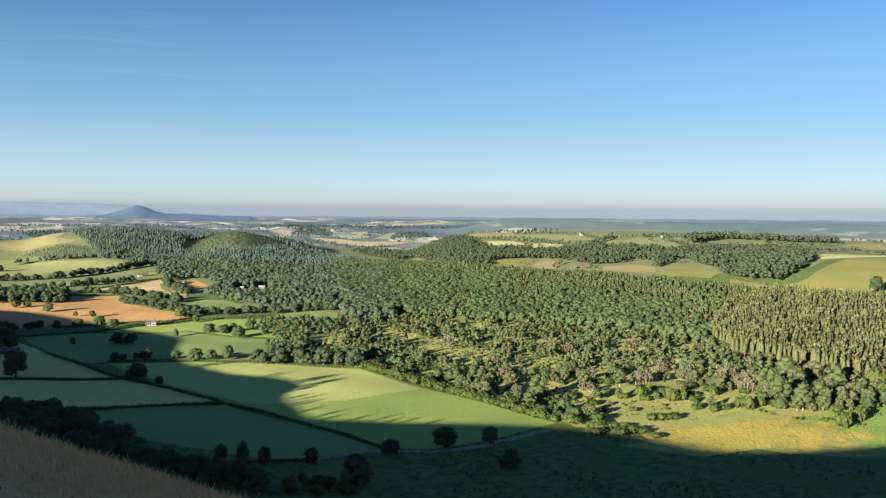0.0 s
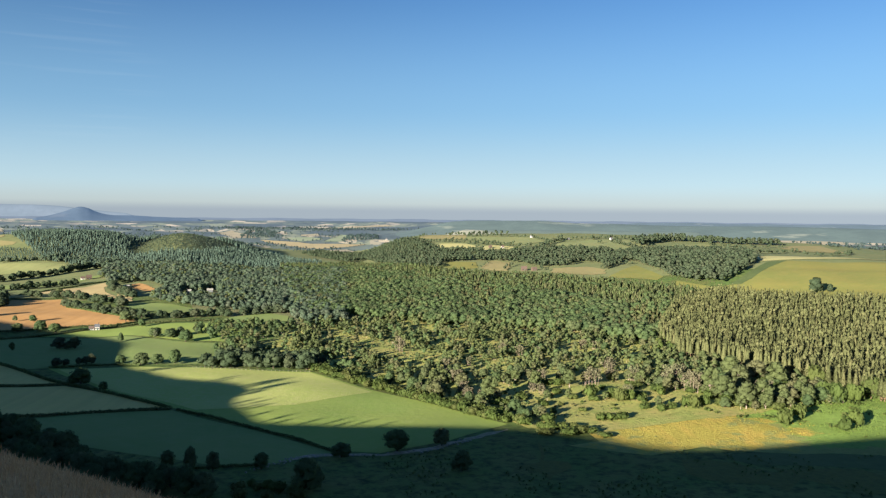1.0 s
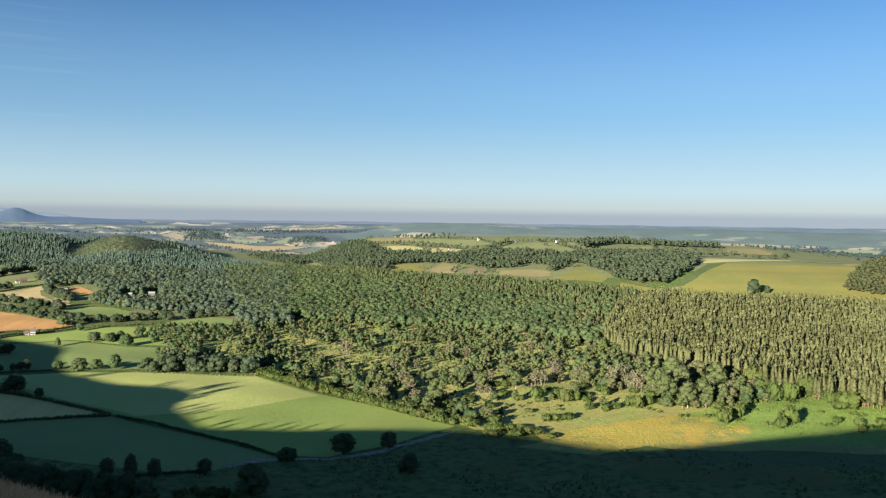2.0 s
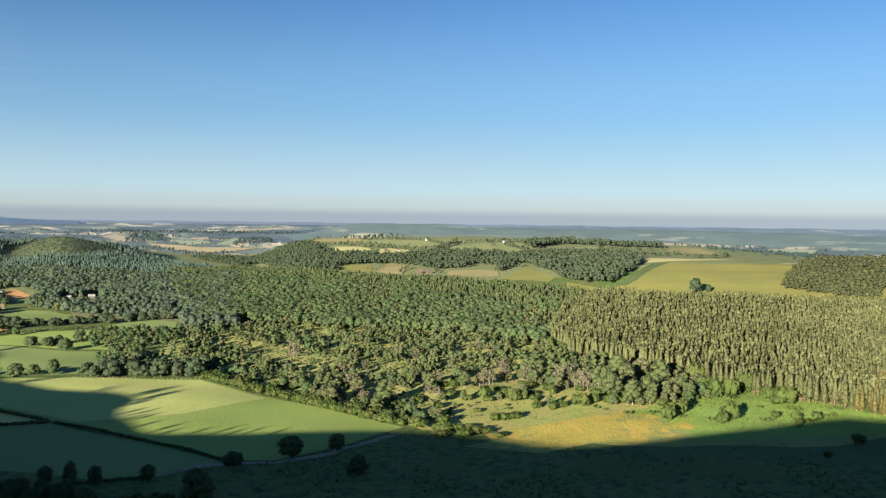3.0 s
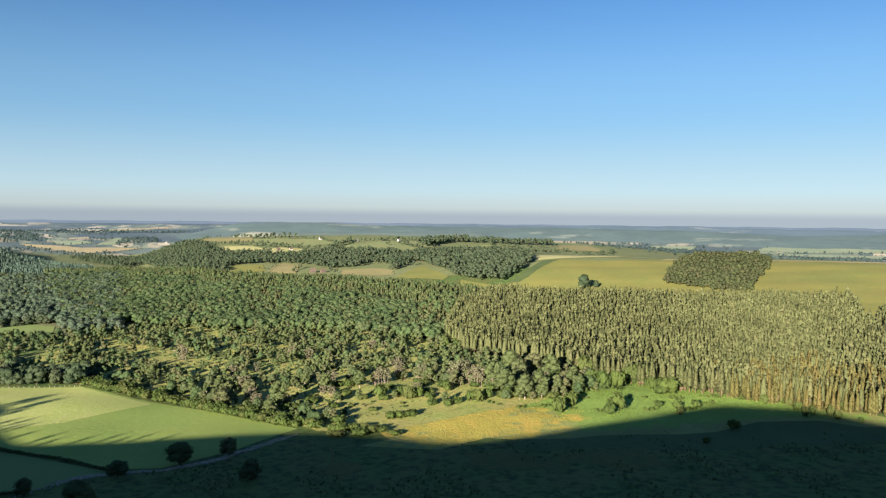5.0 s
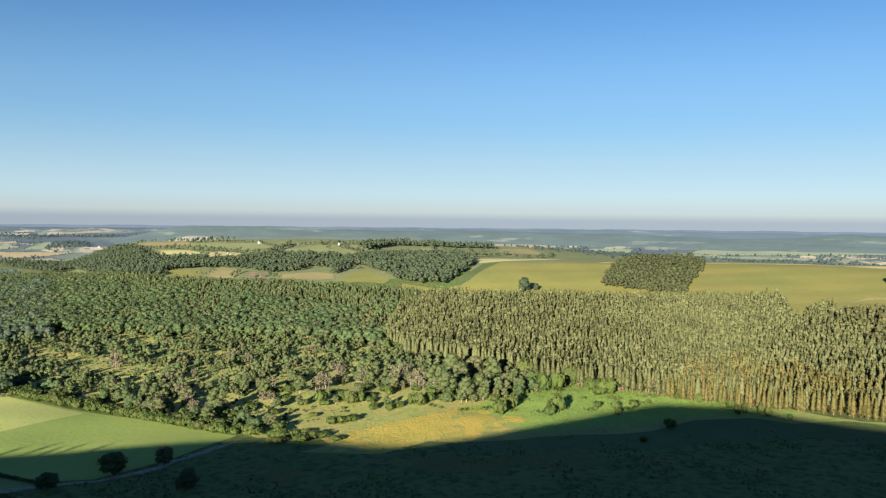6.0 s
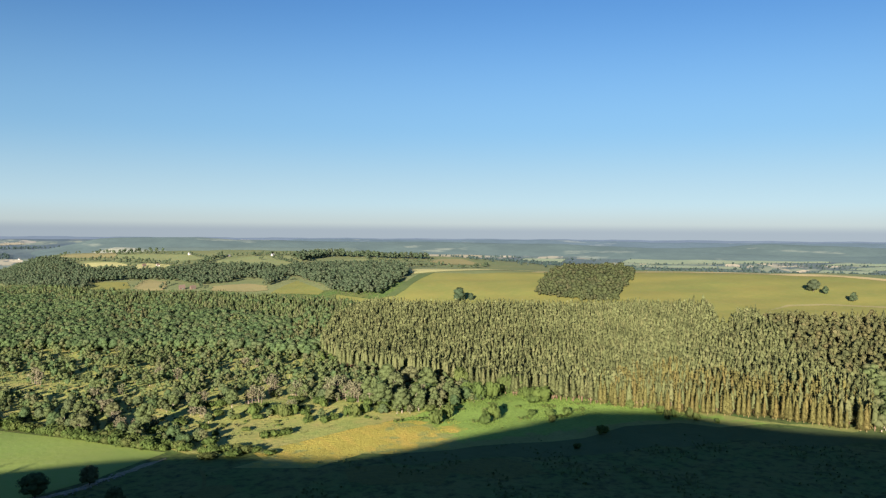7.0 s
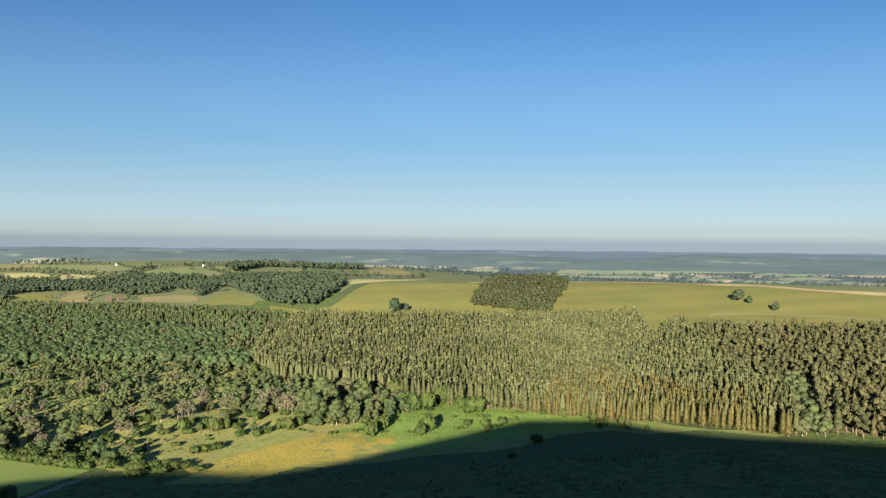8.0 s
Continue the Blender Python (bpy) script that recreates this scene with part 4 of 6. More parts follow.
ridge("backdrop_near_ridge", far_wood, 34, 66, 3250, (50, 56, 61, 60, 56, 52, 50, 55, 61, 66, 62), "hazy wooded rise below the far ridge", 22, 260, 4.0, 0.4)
ridge("backdrop_farmland", haze("hazed_pale_farmland", (0.085, 0.105, 0.075), (0.026, 0.038, 0.043), 0.8, (0.27, 0.25, 0.17)), 0, 26, 3010, (58, 64, 67, 69, 68, 70, 69, 70, 68, 66), "pale stubble and hedged farmland below the far ridge", 15, 260, 5.0, 0.3)
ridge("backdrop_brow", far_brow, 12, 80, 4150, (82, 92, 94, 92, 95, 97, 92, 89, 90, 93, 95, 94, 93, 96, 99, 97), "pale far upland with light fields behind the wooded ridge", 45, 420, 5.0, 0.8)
ridge("backdrop_hills", haze("hazed_pale_hills", (0.05, 0.06, 0.075), (0.046, 0.062, 0.086), 0.8, (0.06, 0.07, 0.08)), -45, 80, 4800, (90, 91, 92, 93, 94, 94, 95, 96, 97, 97, 98, 100), "faint blue hills on the far horizon", 60, 200)
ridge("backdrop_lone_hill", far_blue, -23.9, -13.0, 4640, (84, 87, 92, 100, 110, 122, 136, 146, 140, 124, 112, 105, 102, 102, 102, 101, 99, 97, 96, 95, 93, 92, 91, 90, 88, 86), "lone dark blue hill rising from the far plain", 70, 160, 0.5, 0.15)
ridge("backdrop_haze_hills", haze("hazed_palest_hills", (0.05, 0.06, 0.08), (0.054, 0.071, 0.089), 0.95, (0.055, 0.065, 0.085)), -60, -15, 4900, (160, 160, 162, 162, 164, 164, 162, 160, 158, 154, 122, 92), "palest blue hills beyond the lone hill", 60, 60, 3.0, 0.4)

# ---- fields ----
field("field_1", [(-264, 629), (-156, 627), (-110, 615), (-62, 610), (-25, 564), (18, 514), (66, 455), (29, 417), (-6, 397), (-26, 402), (-77, 448), (-134, 496), (-197, 552)], M["meadow"], "bright green meadow, half in the shadow of the hill")
field("field_2", [(-256, 627), (-156, 624), (-110, 612), (-62, 607), (-14, 544), (-61, 503), (-120, 492), (-196, 556)], M["grazed"], "paler closely grazed strip of the meadow", lift=0.1)
field("field_3", [(-215, 463), (-183, 484), (-133, 490), (-76, 442), (-29, 399), (-59, 374), (-86, 375), (-111, 388), (-171, 414)], M["pasture"], "dark green pasture in the hill's shadow")
field("field_4", [(-336, 562), (-226, 563), (-183, 535), (-137, 495), (-184, 486), (-220, 475), (-285, 477)], M["hay"], "cut hay field in shadow between dark hedges")
field("field_5", [(-445, 735), (-402, 747), (-334, 668), (-275, 614), (-235, 576), (-340, 570), (-405, 640)], M["hay"], "pale cut field in shadow beside the farm")
field("field_6", [(-395, 752), (-345, 783), (-256, 782), (-185, 740), (-137, 738), (-127, 646), (-173, 638), (-262, 634), (-284, 624), (-327, 666)], M["pasture"], "green pasture half in shadow")
field("field_7", [(-343, 791), (-310, 824), (-257, 860), (-192, 868), (-150, 806), (-136, 745), (-187, 749), (-258, 788)], M["meadow"], "sunny green pasture with scattered trees")
field("field_8", [(-608, 1022), (-537, 1024), (-489, 1028), (-509, 1101), (-445, 1109), (-406, 1031), (-328, 942), (-274, 886), (-294, 861), (-347, 841), (-400, 828), (-466, 782)], M["barley"], "orange ripe barley field, one end in shadow")
field("field_9", [(-535, 1197), (-474, 1259), (-457, 1315), (-441, 1295), (-442, 1252), (-414, 1178), (-360, 1101), (-339, 1066), (-366, 1072), (-424, 1153), (-480, 1166)], M["straw"], "pale straw-coloured stubble field")
field("field_21", [(-406, 1272), (-399, 1283), (-353, 1209), (-346, 1175), (-382, 1202)], M["barley"], "tan stubble field at the edge of the vale wood", lift=0.2, edge=3, rng=np.random.default_rng(4))
field("field_28", [(-392, 1160), (-364, 1132), (-346, 1084), (-364, 1076)], M["straw"], "pale straw field corner beside the vale wood", lift=0.2, edge=3, rng=np.random.default_rng(5))
field("field_10", [(-685, 1239), (-630, 1270), (-583, 1305), (-524, 1343), (-501, 1410), (-490, 1467), (-481, 1426), (-500, 1357), (-508, 1313), (-559, 1252), (-619, 1212), (-653, 1181)], M["pasture"], "narrow green pasture between tree-lined hedges")
field("field_11", [(-800, 1380), (-860, 1520), (-807, 1583), (-719, 1590), (-630, 1575), (-592, 1525), (-619, 1479), (-680, 1453), (-726, 1404)], M["ley"], "long yellow-green field with paler mown strips")
field("field_12", [(-352, 1032), (-321, 1050), (-278, 1029), (-241, 993), (-212, 958), (-239, 931), (-260, 948), (-298, 975)], M["pasture"], "small green field beside the wood", lift=0.3)
field("field_13", [(-194, 878), (-182, 909), (-146, 928), (-117, 902), (-114, 867), (-134, 852), (-182, 851)], M["pasture"], "small green field enclosed by trees", lift=0.3)
field("field_14", [(-960, 1700), (-1000, 1790), (-945, 1850), (-912, 1890), (-893, 1898), (-872, 1856), (-868, 1796), (-812, 1781), (-807, 1754), (-856, 1728), (-887, 1694)], M["tan"], "golden stubble field on the hill shoulder", lift=0.15)
field("field_15", [(-900, 1590), (-861, 1617), (-829, 1579), (-822, 1535), (-850, 1526)], M["ley"], "yellow-green field by the wood")
field("field_16", [(87, 1757), (102, 1814), (160, 1782), (186, 1712), (172, 1655), (149, 1648), (117, 1681)], M["scarp_hay"], "pale yellow hay field on the escarpment", lift=0.15)
field("field_17", [(180, 1640), (192, 1716), (216, 1738), (255, 1674), (259, 1645), (215, 1600), (186, 1600)], M["scarp_hay"], "pale yellow hay field on the escarpment", lift=0.15)
field("field_18", [(80, 1399), (97, 1455), (145, 1430), (142, 1350), (114, 1334), (91, 1364)], M["hillfield"], "olive sloping pasture below the escarpment wood", lift=0.1)
field("field_19", [(146, 1350), (177, 1459), (205, 1415), (187, 1300), (156, 1320)], M["tan"], "tan field below the escarpment wood", lift=0.2, edge=3, rng=np.random.default_rng(2))
field("field_20", [(244, 1242), (259, 1296), (315, 1296), (331, 1249), (317, 1196), (277, 1210)], M["tan"], "tan sloping field beside the wood", lift=0.25, edge=3, rng=np.random.default_rng(3))
field("field_22", [(310, 1154), (353, 1226), (390, 1278), (382, 1201), (376, 1101), (360, 1079)], M["hillfield"], "pointed olive-yellow field between two woods", lift=0.15)
field("field_23", [(360, 1030), (378, 1052), (392, 1008), (405, 975), (375, 985)], M["hillfield"], "strip of pale grass under the wood", lift=0.15)
field("field_24", [(307, 1663), (357, 1733), (445, 1802), (552, 1795), (532, 1668), (470, 1590), (380, 1608)], M["upland"], "green pasture on the plateau", lift=0.15)
field("field_25", [(540, 1590), (556, 1650), (625, 1726), (687, 1743), (724, 1665), (690, 1560), (614, 1545)], M["upland"], "green pasture behind the plateau wood", lift=0.15)
field("field_26", [(405, 978), (456, 1000), (508, 1065), (559, 1113)] + polar((29.5, 1230), (34, 1268), (38, 1290), (42, 1302), (46, 1300), (49, 1290), (52, 1272), (55, 1237), (58.5, 1209), (61, 1190), (65, 1180), (66, 940), (60.8, 933), (48.2, 889), (32.5, 900)), M["hillfield"], "broad sunburnt hill pasture with a lone tree", lift=0.2)
field("field_27", [(529, 1131), (562, 1122), (618, 1117), (700, 1092)] + polar((34.6, 1302), (31, 1315), (27.5, 1340), (24.3, 1390)), M["scarp_hay"], "pale grass strip along the hill brow", lift=0.4)
field("field_50", [(725, 626), (776, 641), (812, 614), (848, 558), (878, 492), (870, 487), (840, 553), (804, 609), (770, 633)], M["tan"], "dry pale track strip behind the pine wood", lift=0.45)
field("field_51", polar((33.5, 1252), (38, 1268), (42, 1274), (46, 1272), (49, 1262), (52, 1240), (55, 1212), (58.5, 1186), (61, 1166), (65, 1150), (65, 1182), (61, 1193), (58.5, 1212), (55, 1240), (52, 1275), (49, 1294), (46, 1303), (42, 1305), (38, 1293), (34, 1270)), M["straw"], "pale dry strip along the brow of the hill pasture", lift=0.45)
field("field_55", [(164, 1897), (177, 1955), (256, 1951), (327, 1880), (334, 1778), (274, 1722), (188, 1812)], M["upland"], "olive green pasture on the plateau top", lift=0.3)
field("field_56", [(60, 2010), (80, 2120), (180, 2080), (177, 1962), (164, 1898), (90, 1940)], M["tan"], "tan field on the plateau top", lift=0.3)
field("field_58", [(825, 1671), (900, 1770), (964, 1768), (944, 1664), (933, 1608), (819, 1577)], M["tan"], "tan field behind the plateau wood", lift=0.3)
field("field_54", [(420, 985), (452, 1018), (502, 1080), (534, 1118), (559, 1113), (508, 1063), (463, 1008), (434, 980)], M["bank"], "green grass bank between wood and hill pasture", lift=0.35)

# ---- rough ground ----
er = np.random.default_rng(21)
field("wood_floor", polar((-14, 1560), (-14, 1010), (-7, 840), (2, 800), (12, 780), (20, 700), (26, 655), (33, 592), (40, 572), (50, 560), (63, 566), (66, 575), (66, 900), (60, 905), (40, 915), (27, 930), (20, 1030), (16, 1075), (12, 1170), (6.7, 1250), (2.7, 1330), (0.7, 1395), (-1.4, 1480), (-3.4, 1600), (-8, 1600)), M["woodfloor"], "shaded leaf-strewn wood floor", "ground", edge=6, rng=er)
field("scrub_floor", [(-82, 635), (-9, 580), (28, 513), (67, 461), (96, 425), (130, 460), (162, 478), (204, 465), (275, 493), (265, 536), (232, 632), (224, 758), (72, 877), (-87, 861), (-117, 745)], M["scrub"], "open scrub floor of dry grass and heather", "ground", edge=7, rng=er, lift=0.2)
SLOPE = [(94, 404), (117, 448), (157, 483), (212, 501), (296, 544), (365, 451), (408, 341), (445, 307), (401, 336), (366, 373), (332, 388), (287, 386), (178, 388)]
GOLD = [(107, 420), (123, 452), (146, 464), (182, 474), (201, 457), (220, 431), (200, 408), (164, 398), (127, 398)]
FERN = [(181, 481), (206, 487), (244, 496), (306, 545), (333, 529), (374, 462), (383, 390), (408, 341), (373, 380), (329, 395), (267, 393), (217, 399), (217, 442), (195, 459)]
slope = field("wood_edge_slope", SLOPE, M["cover"], "rough slope of bracken and golden dry grass", "grass", edge=12, rng=er, lift=0.02)
field("lower_bracken", [(150, 392), (205, 396), (287, 394), (332, 396), (366, 381), (401, 344), (445, 315), (436, 276), (384, 306), (334, 338), (276, 346), (222, 356), (170, 376)], M["bank"], "dark green bracken running out into shaded grazing", "grass", edge=12, rng=er, lift=0.0)
xy = np.array([v.co[:2] for v in slope.data.vertices])


for key, poly in (("gold", GOLD), ("fern", FERN)):
    slope.data.attributes.new(key, "FLOAT", "POINT").data.foreach_set("value", nearness(poly, xy, 34.0 if key == "gold" else 10.0).astype(np.float32))
field("track", [(-49, 382), (-40, 395), (-23, 396), (-6, 394), (20, 406), (64, 443), (64, 440), (23, 402), (-6, 391), (-23, 393), (-39, 389)], M["track"], "worn stony farm track in shadow", "track", lift=0.05, edge=1.6, rng=er)

BROW = [(-566, 1716), (-600, 1880), (-585, 1985)] + polar((-16.0, 2180), (-14.6, 2240), (-12.4, 2200)) + [(-430, 2010), (-330, 1880), (-380, 1800), (-400, 1676), (-455, 1692), (-505, 1690)]
field("hill_brow", BROW, M["brow"], "pale green bald brow of the wooded hill", "grass", edge=9, rng=er)
for k, poly in enumerate(([(178, 362), (208, 369), (230, 349), (227, 329), (195, 335)], [(135, 373), (160, 376), (175, 356), (157, 342), (134, 355)], [(147, 343), (173, 357), (192, 354), (173, 337)], [(58, 368), (76, 384), (88, 375), (71, 357)])):
    field("dry_patch", poly, M["sedge"], "brownish dry sedge patch on the shaded grazing", "grass", edge=5, rng=er)
field("trodden_path", [(77, 417), (76, 396), (73, 381), (72, 366), (72, 354), (70, 351), (70, 363), (71, 382), (74, 396)], M["sedge"], "narrow trodden path through rough grass", "path", lift=0.05, edge=1, rng=er)


# ---- woods ----
oaks = [broadleaf(rng, 12, 10.5, 640, 0.82, 12, 0.1, 1, True, 0.27, 0.27) for _ in range(5)]
birches = [broadleaf(rng, 11, 7.0, 440, 0.68, 10, 0.18, 0.5, True, 0.215, 0.32) for _ in range(5)]
shrubs = [bush(rng, 3.2, 4.2, 200, 0.55, 5) for _ in range(4)]
pines = [conifer(rng, 19, 5.4, 230, 1.0, 0.20, 0.66) for _ in range(4)]
row_oaks = [broadleaf(rng, 12, 11.5, 140, 1.6, 7, 0.12, 1, True, 0.31, 0.28) for _ in range(4)]
far_oaks = [fused(broadleaf(rng, 12, 8.9, 36, 1.55, 3, 0.1, 1, False, 0.40, 0.40)) for _ in range(8)]
far_birch = [fused(broadleaf(rng, 12, 6.8, 52, 1.4, 4, 0.14, 0.5, False, 0.29, 0.35)) for _ in range(6)]
wood_pines = [fused(conifer(rng, 18, 5.5, 27, 1.95, 0.22, 0.72)) for _ in range(6)]
far_spruce = [fused(conifer(rng, 15, 6.0, 14, 3.0, 0.1, 0.8)) for _ in range(4)]
small_oaks = [fused(broadleaf(rng, 12, 8.6, 12, 2.4, 2, 0.1, 1, False, 0.43, 0.44)) for _ in range(6)]
slim_trees = [fused(broadleaf(rng, 14, 6.6, 10, 2.4, 2, 0.08, 1, False, 0.45, 0.42)) for _ in range(4)]
far_bush = [fused(bush(rng, 3.4, 4.6, 14, 2.0, 2)) for _ in range(4)]
LEAF = {"oak": [M["oak"], M["bark"]], "birch": [M["birch"], M["pale_bark"]], "pine": [M["pine"], M["red_bark"]], "dark": [M["dark_pine"], M["red_bark"]], "far": [M["far_leaf"], M["bark"]],
        "vale": [M["vale_oak"], M["bark"]], "spruce": [M["spruce"], M["bark"]], "shrub": [M["shrub"], M["bark"]]}

PINE = polar((19.5, 905), (18.5, 760), (20, 690), (24, 655), (29, 610), (33.5, 582), (38, 560), (44, 549), (50, 545), (55.5, 540), (57.4, 546), (55.4, 616), (51.9, 700), (49.0, 868), (48.7, 905), (47.6, 908), (47.0, 845), (46.2, 845), (45.6, 928), (40, 930), (27, 948), (22, 1005))
DARK_PINE = [(657, 577), (552, 434), (508, 352), (470, 300), (478, 270)] + polar((64, 548), (65, 560), (65, 900), (60, 900), (49.5, 890))
LARCH = [(340, 432), (372, 468), (409, 486), (448, 478), (478, 432), (492, 378), (478, 330), (452, 300), (428, 312), (403, 334), (385, 372), (372, 405)]
BROAD = polar((-8, 1540), (-7, 960), (-5.5, 900), (0, 850), (6, 820), (12, 790), (18, 745), (18.5, 760), (19.5, 905), (22, 1005), (20, 1050), (16, 1100), (12, 1185), (6.7, 1250), (2.7, 1330), (0.7, 1395), (-1.4, 1480), (-3.4, 1600))
LEFT_WOOD = [(-488, 1362), (-339, 1096), (-278, 1026), (-195, 956), (-119, 920), (-104, 859), (-83, 822), (-49, 834), (-84, 1432), (-227, 1438), (-405, 1498), (-527, 1546)]
wr = np.random.default_rng(3)
GREEN_GAP = [(500, 345), (449, 303), (462, 294), (520, 340), (575, 385), (560, 405)]
front = np.array([p for p in along(polar((29, 608), (33.5, 583), (38, 561), (44, 550), (50, 546), (55.5, 541)), 3.4, wr, 0.35, 1.2)])
pine_stock = Stock("pine_tree", pines, 19, M["pine"], M["red_bark"], "tall slender pine with olive needles and an orange trunk", "pine tree", "pines along the wood edge")
front = front[~inside(GREEN_GAP, front[:, 0], front[:, 1])]
larch_stock = Stock("larch_tree", [conifer(rng, 18, 5.0, 230, 0.95, 0.08, 0.6) for _ in range(4)], 18, M["larch"], M["larch_bark"], "tall larch with yellow-brown needles at the wood edge", "larch tree", "larches along the wood edge")
for x, y in front:
    if inside(LARCH, np.array([x]), np.array([y]))[0] or x > 372:
        larch_stock.plant(x, y, wr.uniform(13, 18), wr.uniform(0.9, 1.15))
    else:
        pine_stock.plant(x, y, wr.uniform(15, 20), wr.uniform(0.9, 1.15))
# dead lower branches under the pine crowns
dead = [fused(bush(rng, 7.0, 2.6, 26, 0.8, 2)) for _ in range(3)]
q = front[(front[:, 0] < 372) & (wr.uniform(size=len(front)) < 0.8)]
grove("dead_branches", dead, q + wr.normal(0, 0.8, q.shape), [M["dead_twig"], M["red_bark"]], "brown dead lower branches along the pine edge", "branches", wr, 0.6, 1.1)
q = scatter(PINE, 4.9, wr, 0.38, 0.5)
near = np.array([np.min(np.hypot(front[:, 0] - x, front[:, 1] - y)) for x, y in q])
q = q[(near > 3.5) & ~inside(GREEN_GAP, q[:, 0], q[:, 1])]
gold = nearness(LARCH, q, 40.0) > wr.uniform(0.25, 1.15, len(q))
grove("larch_stand", [fused(conifer(rng, 18, 5.2, 38, 1.6, 0.06, 0.66)) for _ in range(4)], q[gold], [M["larch"], M["larch_bark"]], "stand of yellow-brown larches glowing in low sun", "larch wood", wr, 0.75, 1.05, uneven=0.2)
grove("pine_plantation", wood_pines, q[~gold], LEAF["pine"], "dense plantation of slender olive-green pines in evening sun", "pine wood", wr, 0.91, 1.03, uneven=0.10)
q = scatter(DARK_PINE, 6.6, wr, 0.45, 0.3)
q = q[~inside(GREEN_GAP, q[:, 0], q[:, 1])]
grove("old_pine_wood", [fused(conifer(rng, 18, 7.2, 34, 2.2, 0.14, 0.62)) for _ in range(3)] + [fused(broadleaf(rng, 17, 8.2, 40, 1.9, 4, 0.2, 0.7, False, 0.27, 0.34)) for _ in range(3)], q, LEAF["dark"], "older dark brownish pines with gaps of shade", "pine wood", wr, 0.78, 1.12, uneven=0.2)
grove("wood_edge_broadleaf", far_oaks, scatter(GREEN_GAP, 6.5, wr, 0.4), LEAF["birch"], "green broadleaf trees between two pine woods", "trees", wr, 0.7, 1.1)
q = scatter(LEFT_WOOD, 7.8, wr, 0.45)
yard = np.array([(-286, 1140), (-259, 1147)])
away = np.min([np.hypot((q[:, 0] - x) - 0.25 * (y - q[:, 1]), np.maximum(q[:, 1] - y, (y - q[:, 1]) * 0.17)) for x, y in yard], axis=0)
q = q[away > 14]
STUBBLE = [(-440, 1310), (-395, 1295), (-340, 1218), (-322, 1150), (-322, 1060), (-365, 1040), (-420, 1160)]
q = q[~inside(STUBBLE, q[:, 0], q[:, 1])]
pick = wr.uniform(size=len(q)) + 0.5 * np.array([noise.noise((x / 90, y / 60, 2.0)) for x, y in q])
grove("vale_oak_wood", far_oaks, q[pick < 0.72], LEAF["vale"], "dense wood of dark green oaks below the hill", "wood", wr, 0.82, 1.05, uneven=0.16)
grove("vale_mixed_wood", far_birch, q[(pick >= 0.72) & (pick < 0.88)], LEAF["birch"], "lighter ash and birch among the vale oaks", "wood", wr, 0.82, 1.08, uneven=0.16)
grove("vale_conifers", wood_pines, q[pick >= 0.88], LEAF["vale"], "dark conifers among the vale oaks", "wood", wr, 0.6, 0.75, uneven=0.15)
q = scatter(BROAD, 6.3, wr, 0.45)
back = np.interp(np.degrees(np.arctan2(q[:, 0], q[:, 1])), [-8, -3.4, -1.4, 0.7, 2.7, 6.7, 12, 16, 22], [1620, 1600, 1480, 1395, 1330, 1250, 1170, 1075, 985])
spires = np.hypot(q[:, 0], q[:, 1]) > back - 120 - 60 * wr.uniform(size=len(q))
spires &= wr.uniform(size=len(q)) < 0.8
grove("wood_top_pines", [fused(conifer(rng, 15, 6.0, 24, 2.0, 0.10, 0.72)) for _ in range(4)], q[spires], LEAF["birch"], "olive pines standing along the top of the oak wood", "pine wood", wr, 0.78, 0.98, uneven=0.16)
q = q[~spires]
pick = np.clip(wr.uniform(size=len(q)) * 0.8 + 0.10 + np.array([noise.noise((x / 75, y / 75, 4.0)) for x, y in q]) * 0.7, 0, 1)
grove("oak_wood", far_oaks, q[pick < 0.62], LEAF["oak"], "dense wood of rounded deep green oaks", "wood", wr, 0.84, 1.0, uneven=0.10)
grove("mixed_wood", far_birch, q[(pick >= 0.62) & (pick < 0.88)], LEAF["birch"], "lighter birches growing among the oaks", "wood", wr, 0.84, 1.02, uneven=0.10)
grove("wood_conifers", wood_pines, q[pick >= 0.88], LEAF["dark"], "dark conifers standing among the oaks", "wood", wr, 0.6, 0.72, uneven=0.1)

under = [fused(bush(rng, 5.0, 6.0, 12, 1.7, 1)) for _ in range(4)]
q = scatter(BROAD, 9.5, wr, 0.5)
grove("wood_understory", under, q, LEAF["oak"], "hazel and holly filling the gaps below the oaks", "undergrowth", wr, 0.7, 1.2)
grove("tall_pines", wood_pines, scatter(polar((43.6, 905), (44.6, 880), (45.7, 885), (46.0, 905), (45.2, 922), (44.0, 920)), 8, wr, 0.5), LEAF["pine"], "taller clustered pines at the back of the plantation", "pine wood", wr, 0.9, 1.4)
# the wooded hill and the trees at its foot
HILL_WOOD = polar((-25.0, 2085), (-23.9, 1900), (-23.0, 1760), (-19, 1580), (-15, 1500), (-10, 1480), (-6, 1500), (-5, 1650), (-8, 1900), (-10.5, 2120), (-13, 2200), (-16, 2190), (-20, 2190), (-23, 2170))
q = scatter(HILL_WOOD, 8.0, wr, 0.42)
bald = inside(BROW, q[:, 0], q[:, 1])
grove("hill_spruce_wood", far_spruce, q[~bald], LEAF["spruce"], "dark spruce forest over the rounded hill", "forest", wr, 0.62, 0.85, uneven=0.2)
grove("hill_young_wood", far_bush, scatter(BROW, 8.5, wr, 0.5), LEAF["vale"], "low young trees on the bald hill brow", "young trees", wr, 0.3, 0.75)
grove("young_plantation", far_spruce, scatter([(-868, 1647), (-863, 1700), (-815, 1730), (-761, 1720), (-690, 1650), (-700, 1605), (-760, 1605)], 6.0, wr, 0.35), LEAF["spruce"], "low even young conifers on the shoulder of the hill", "young trees", wr, 0.28, 0.4)
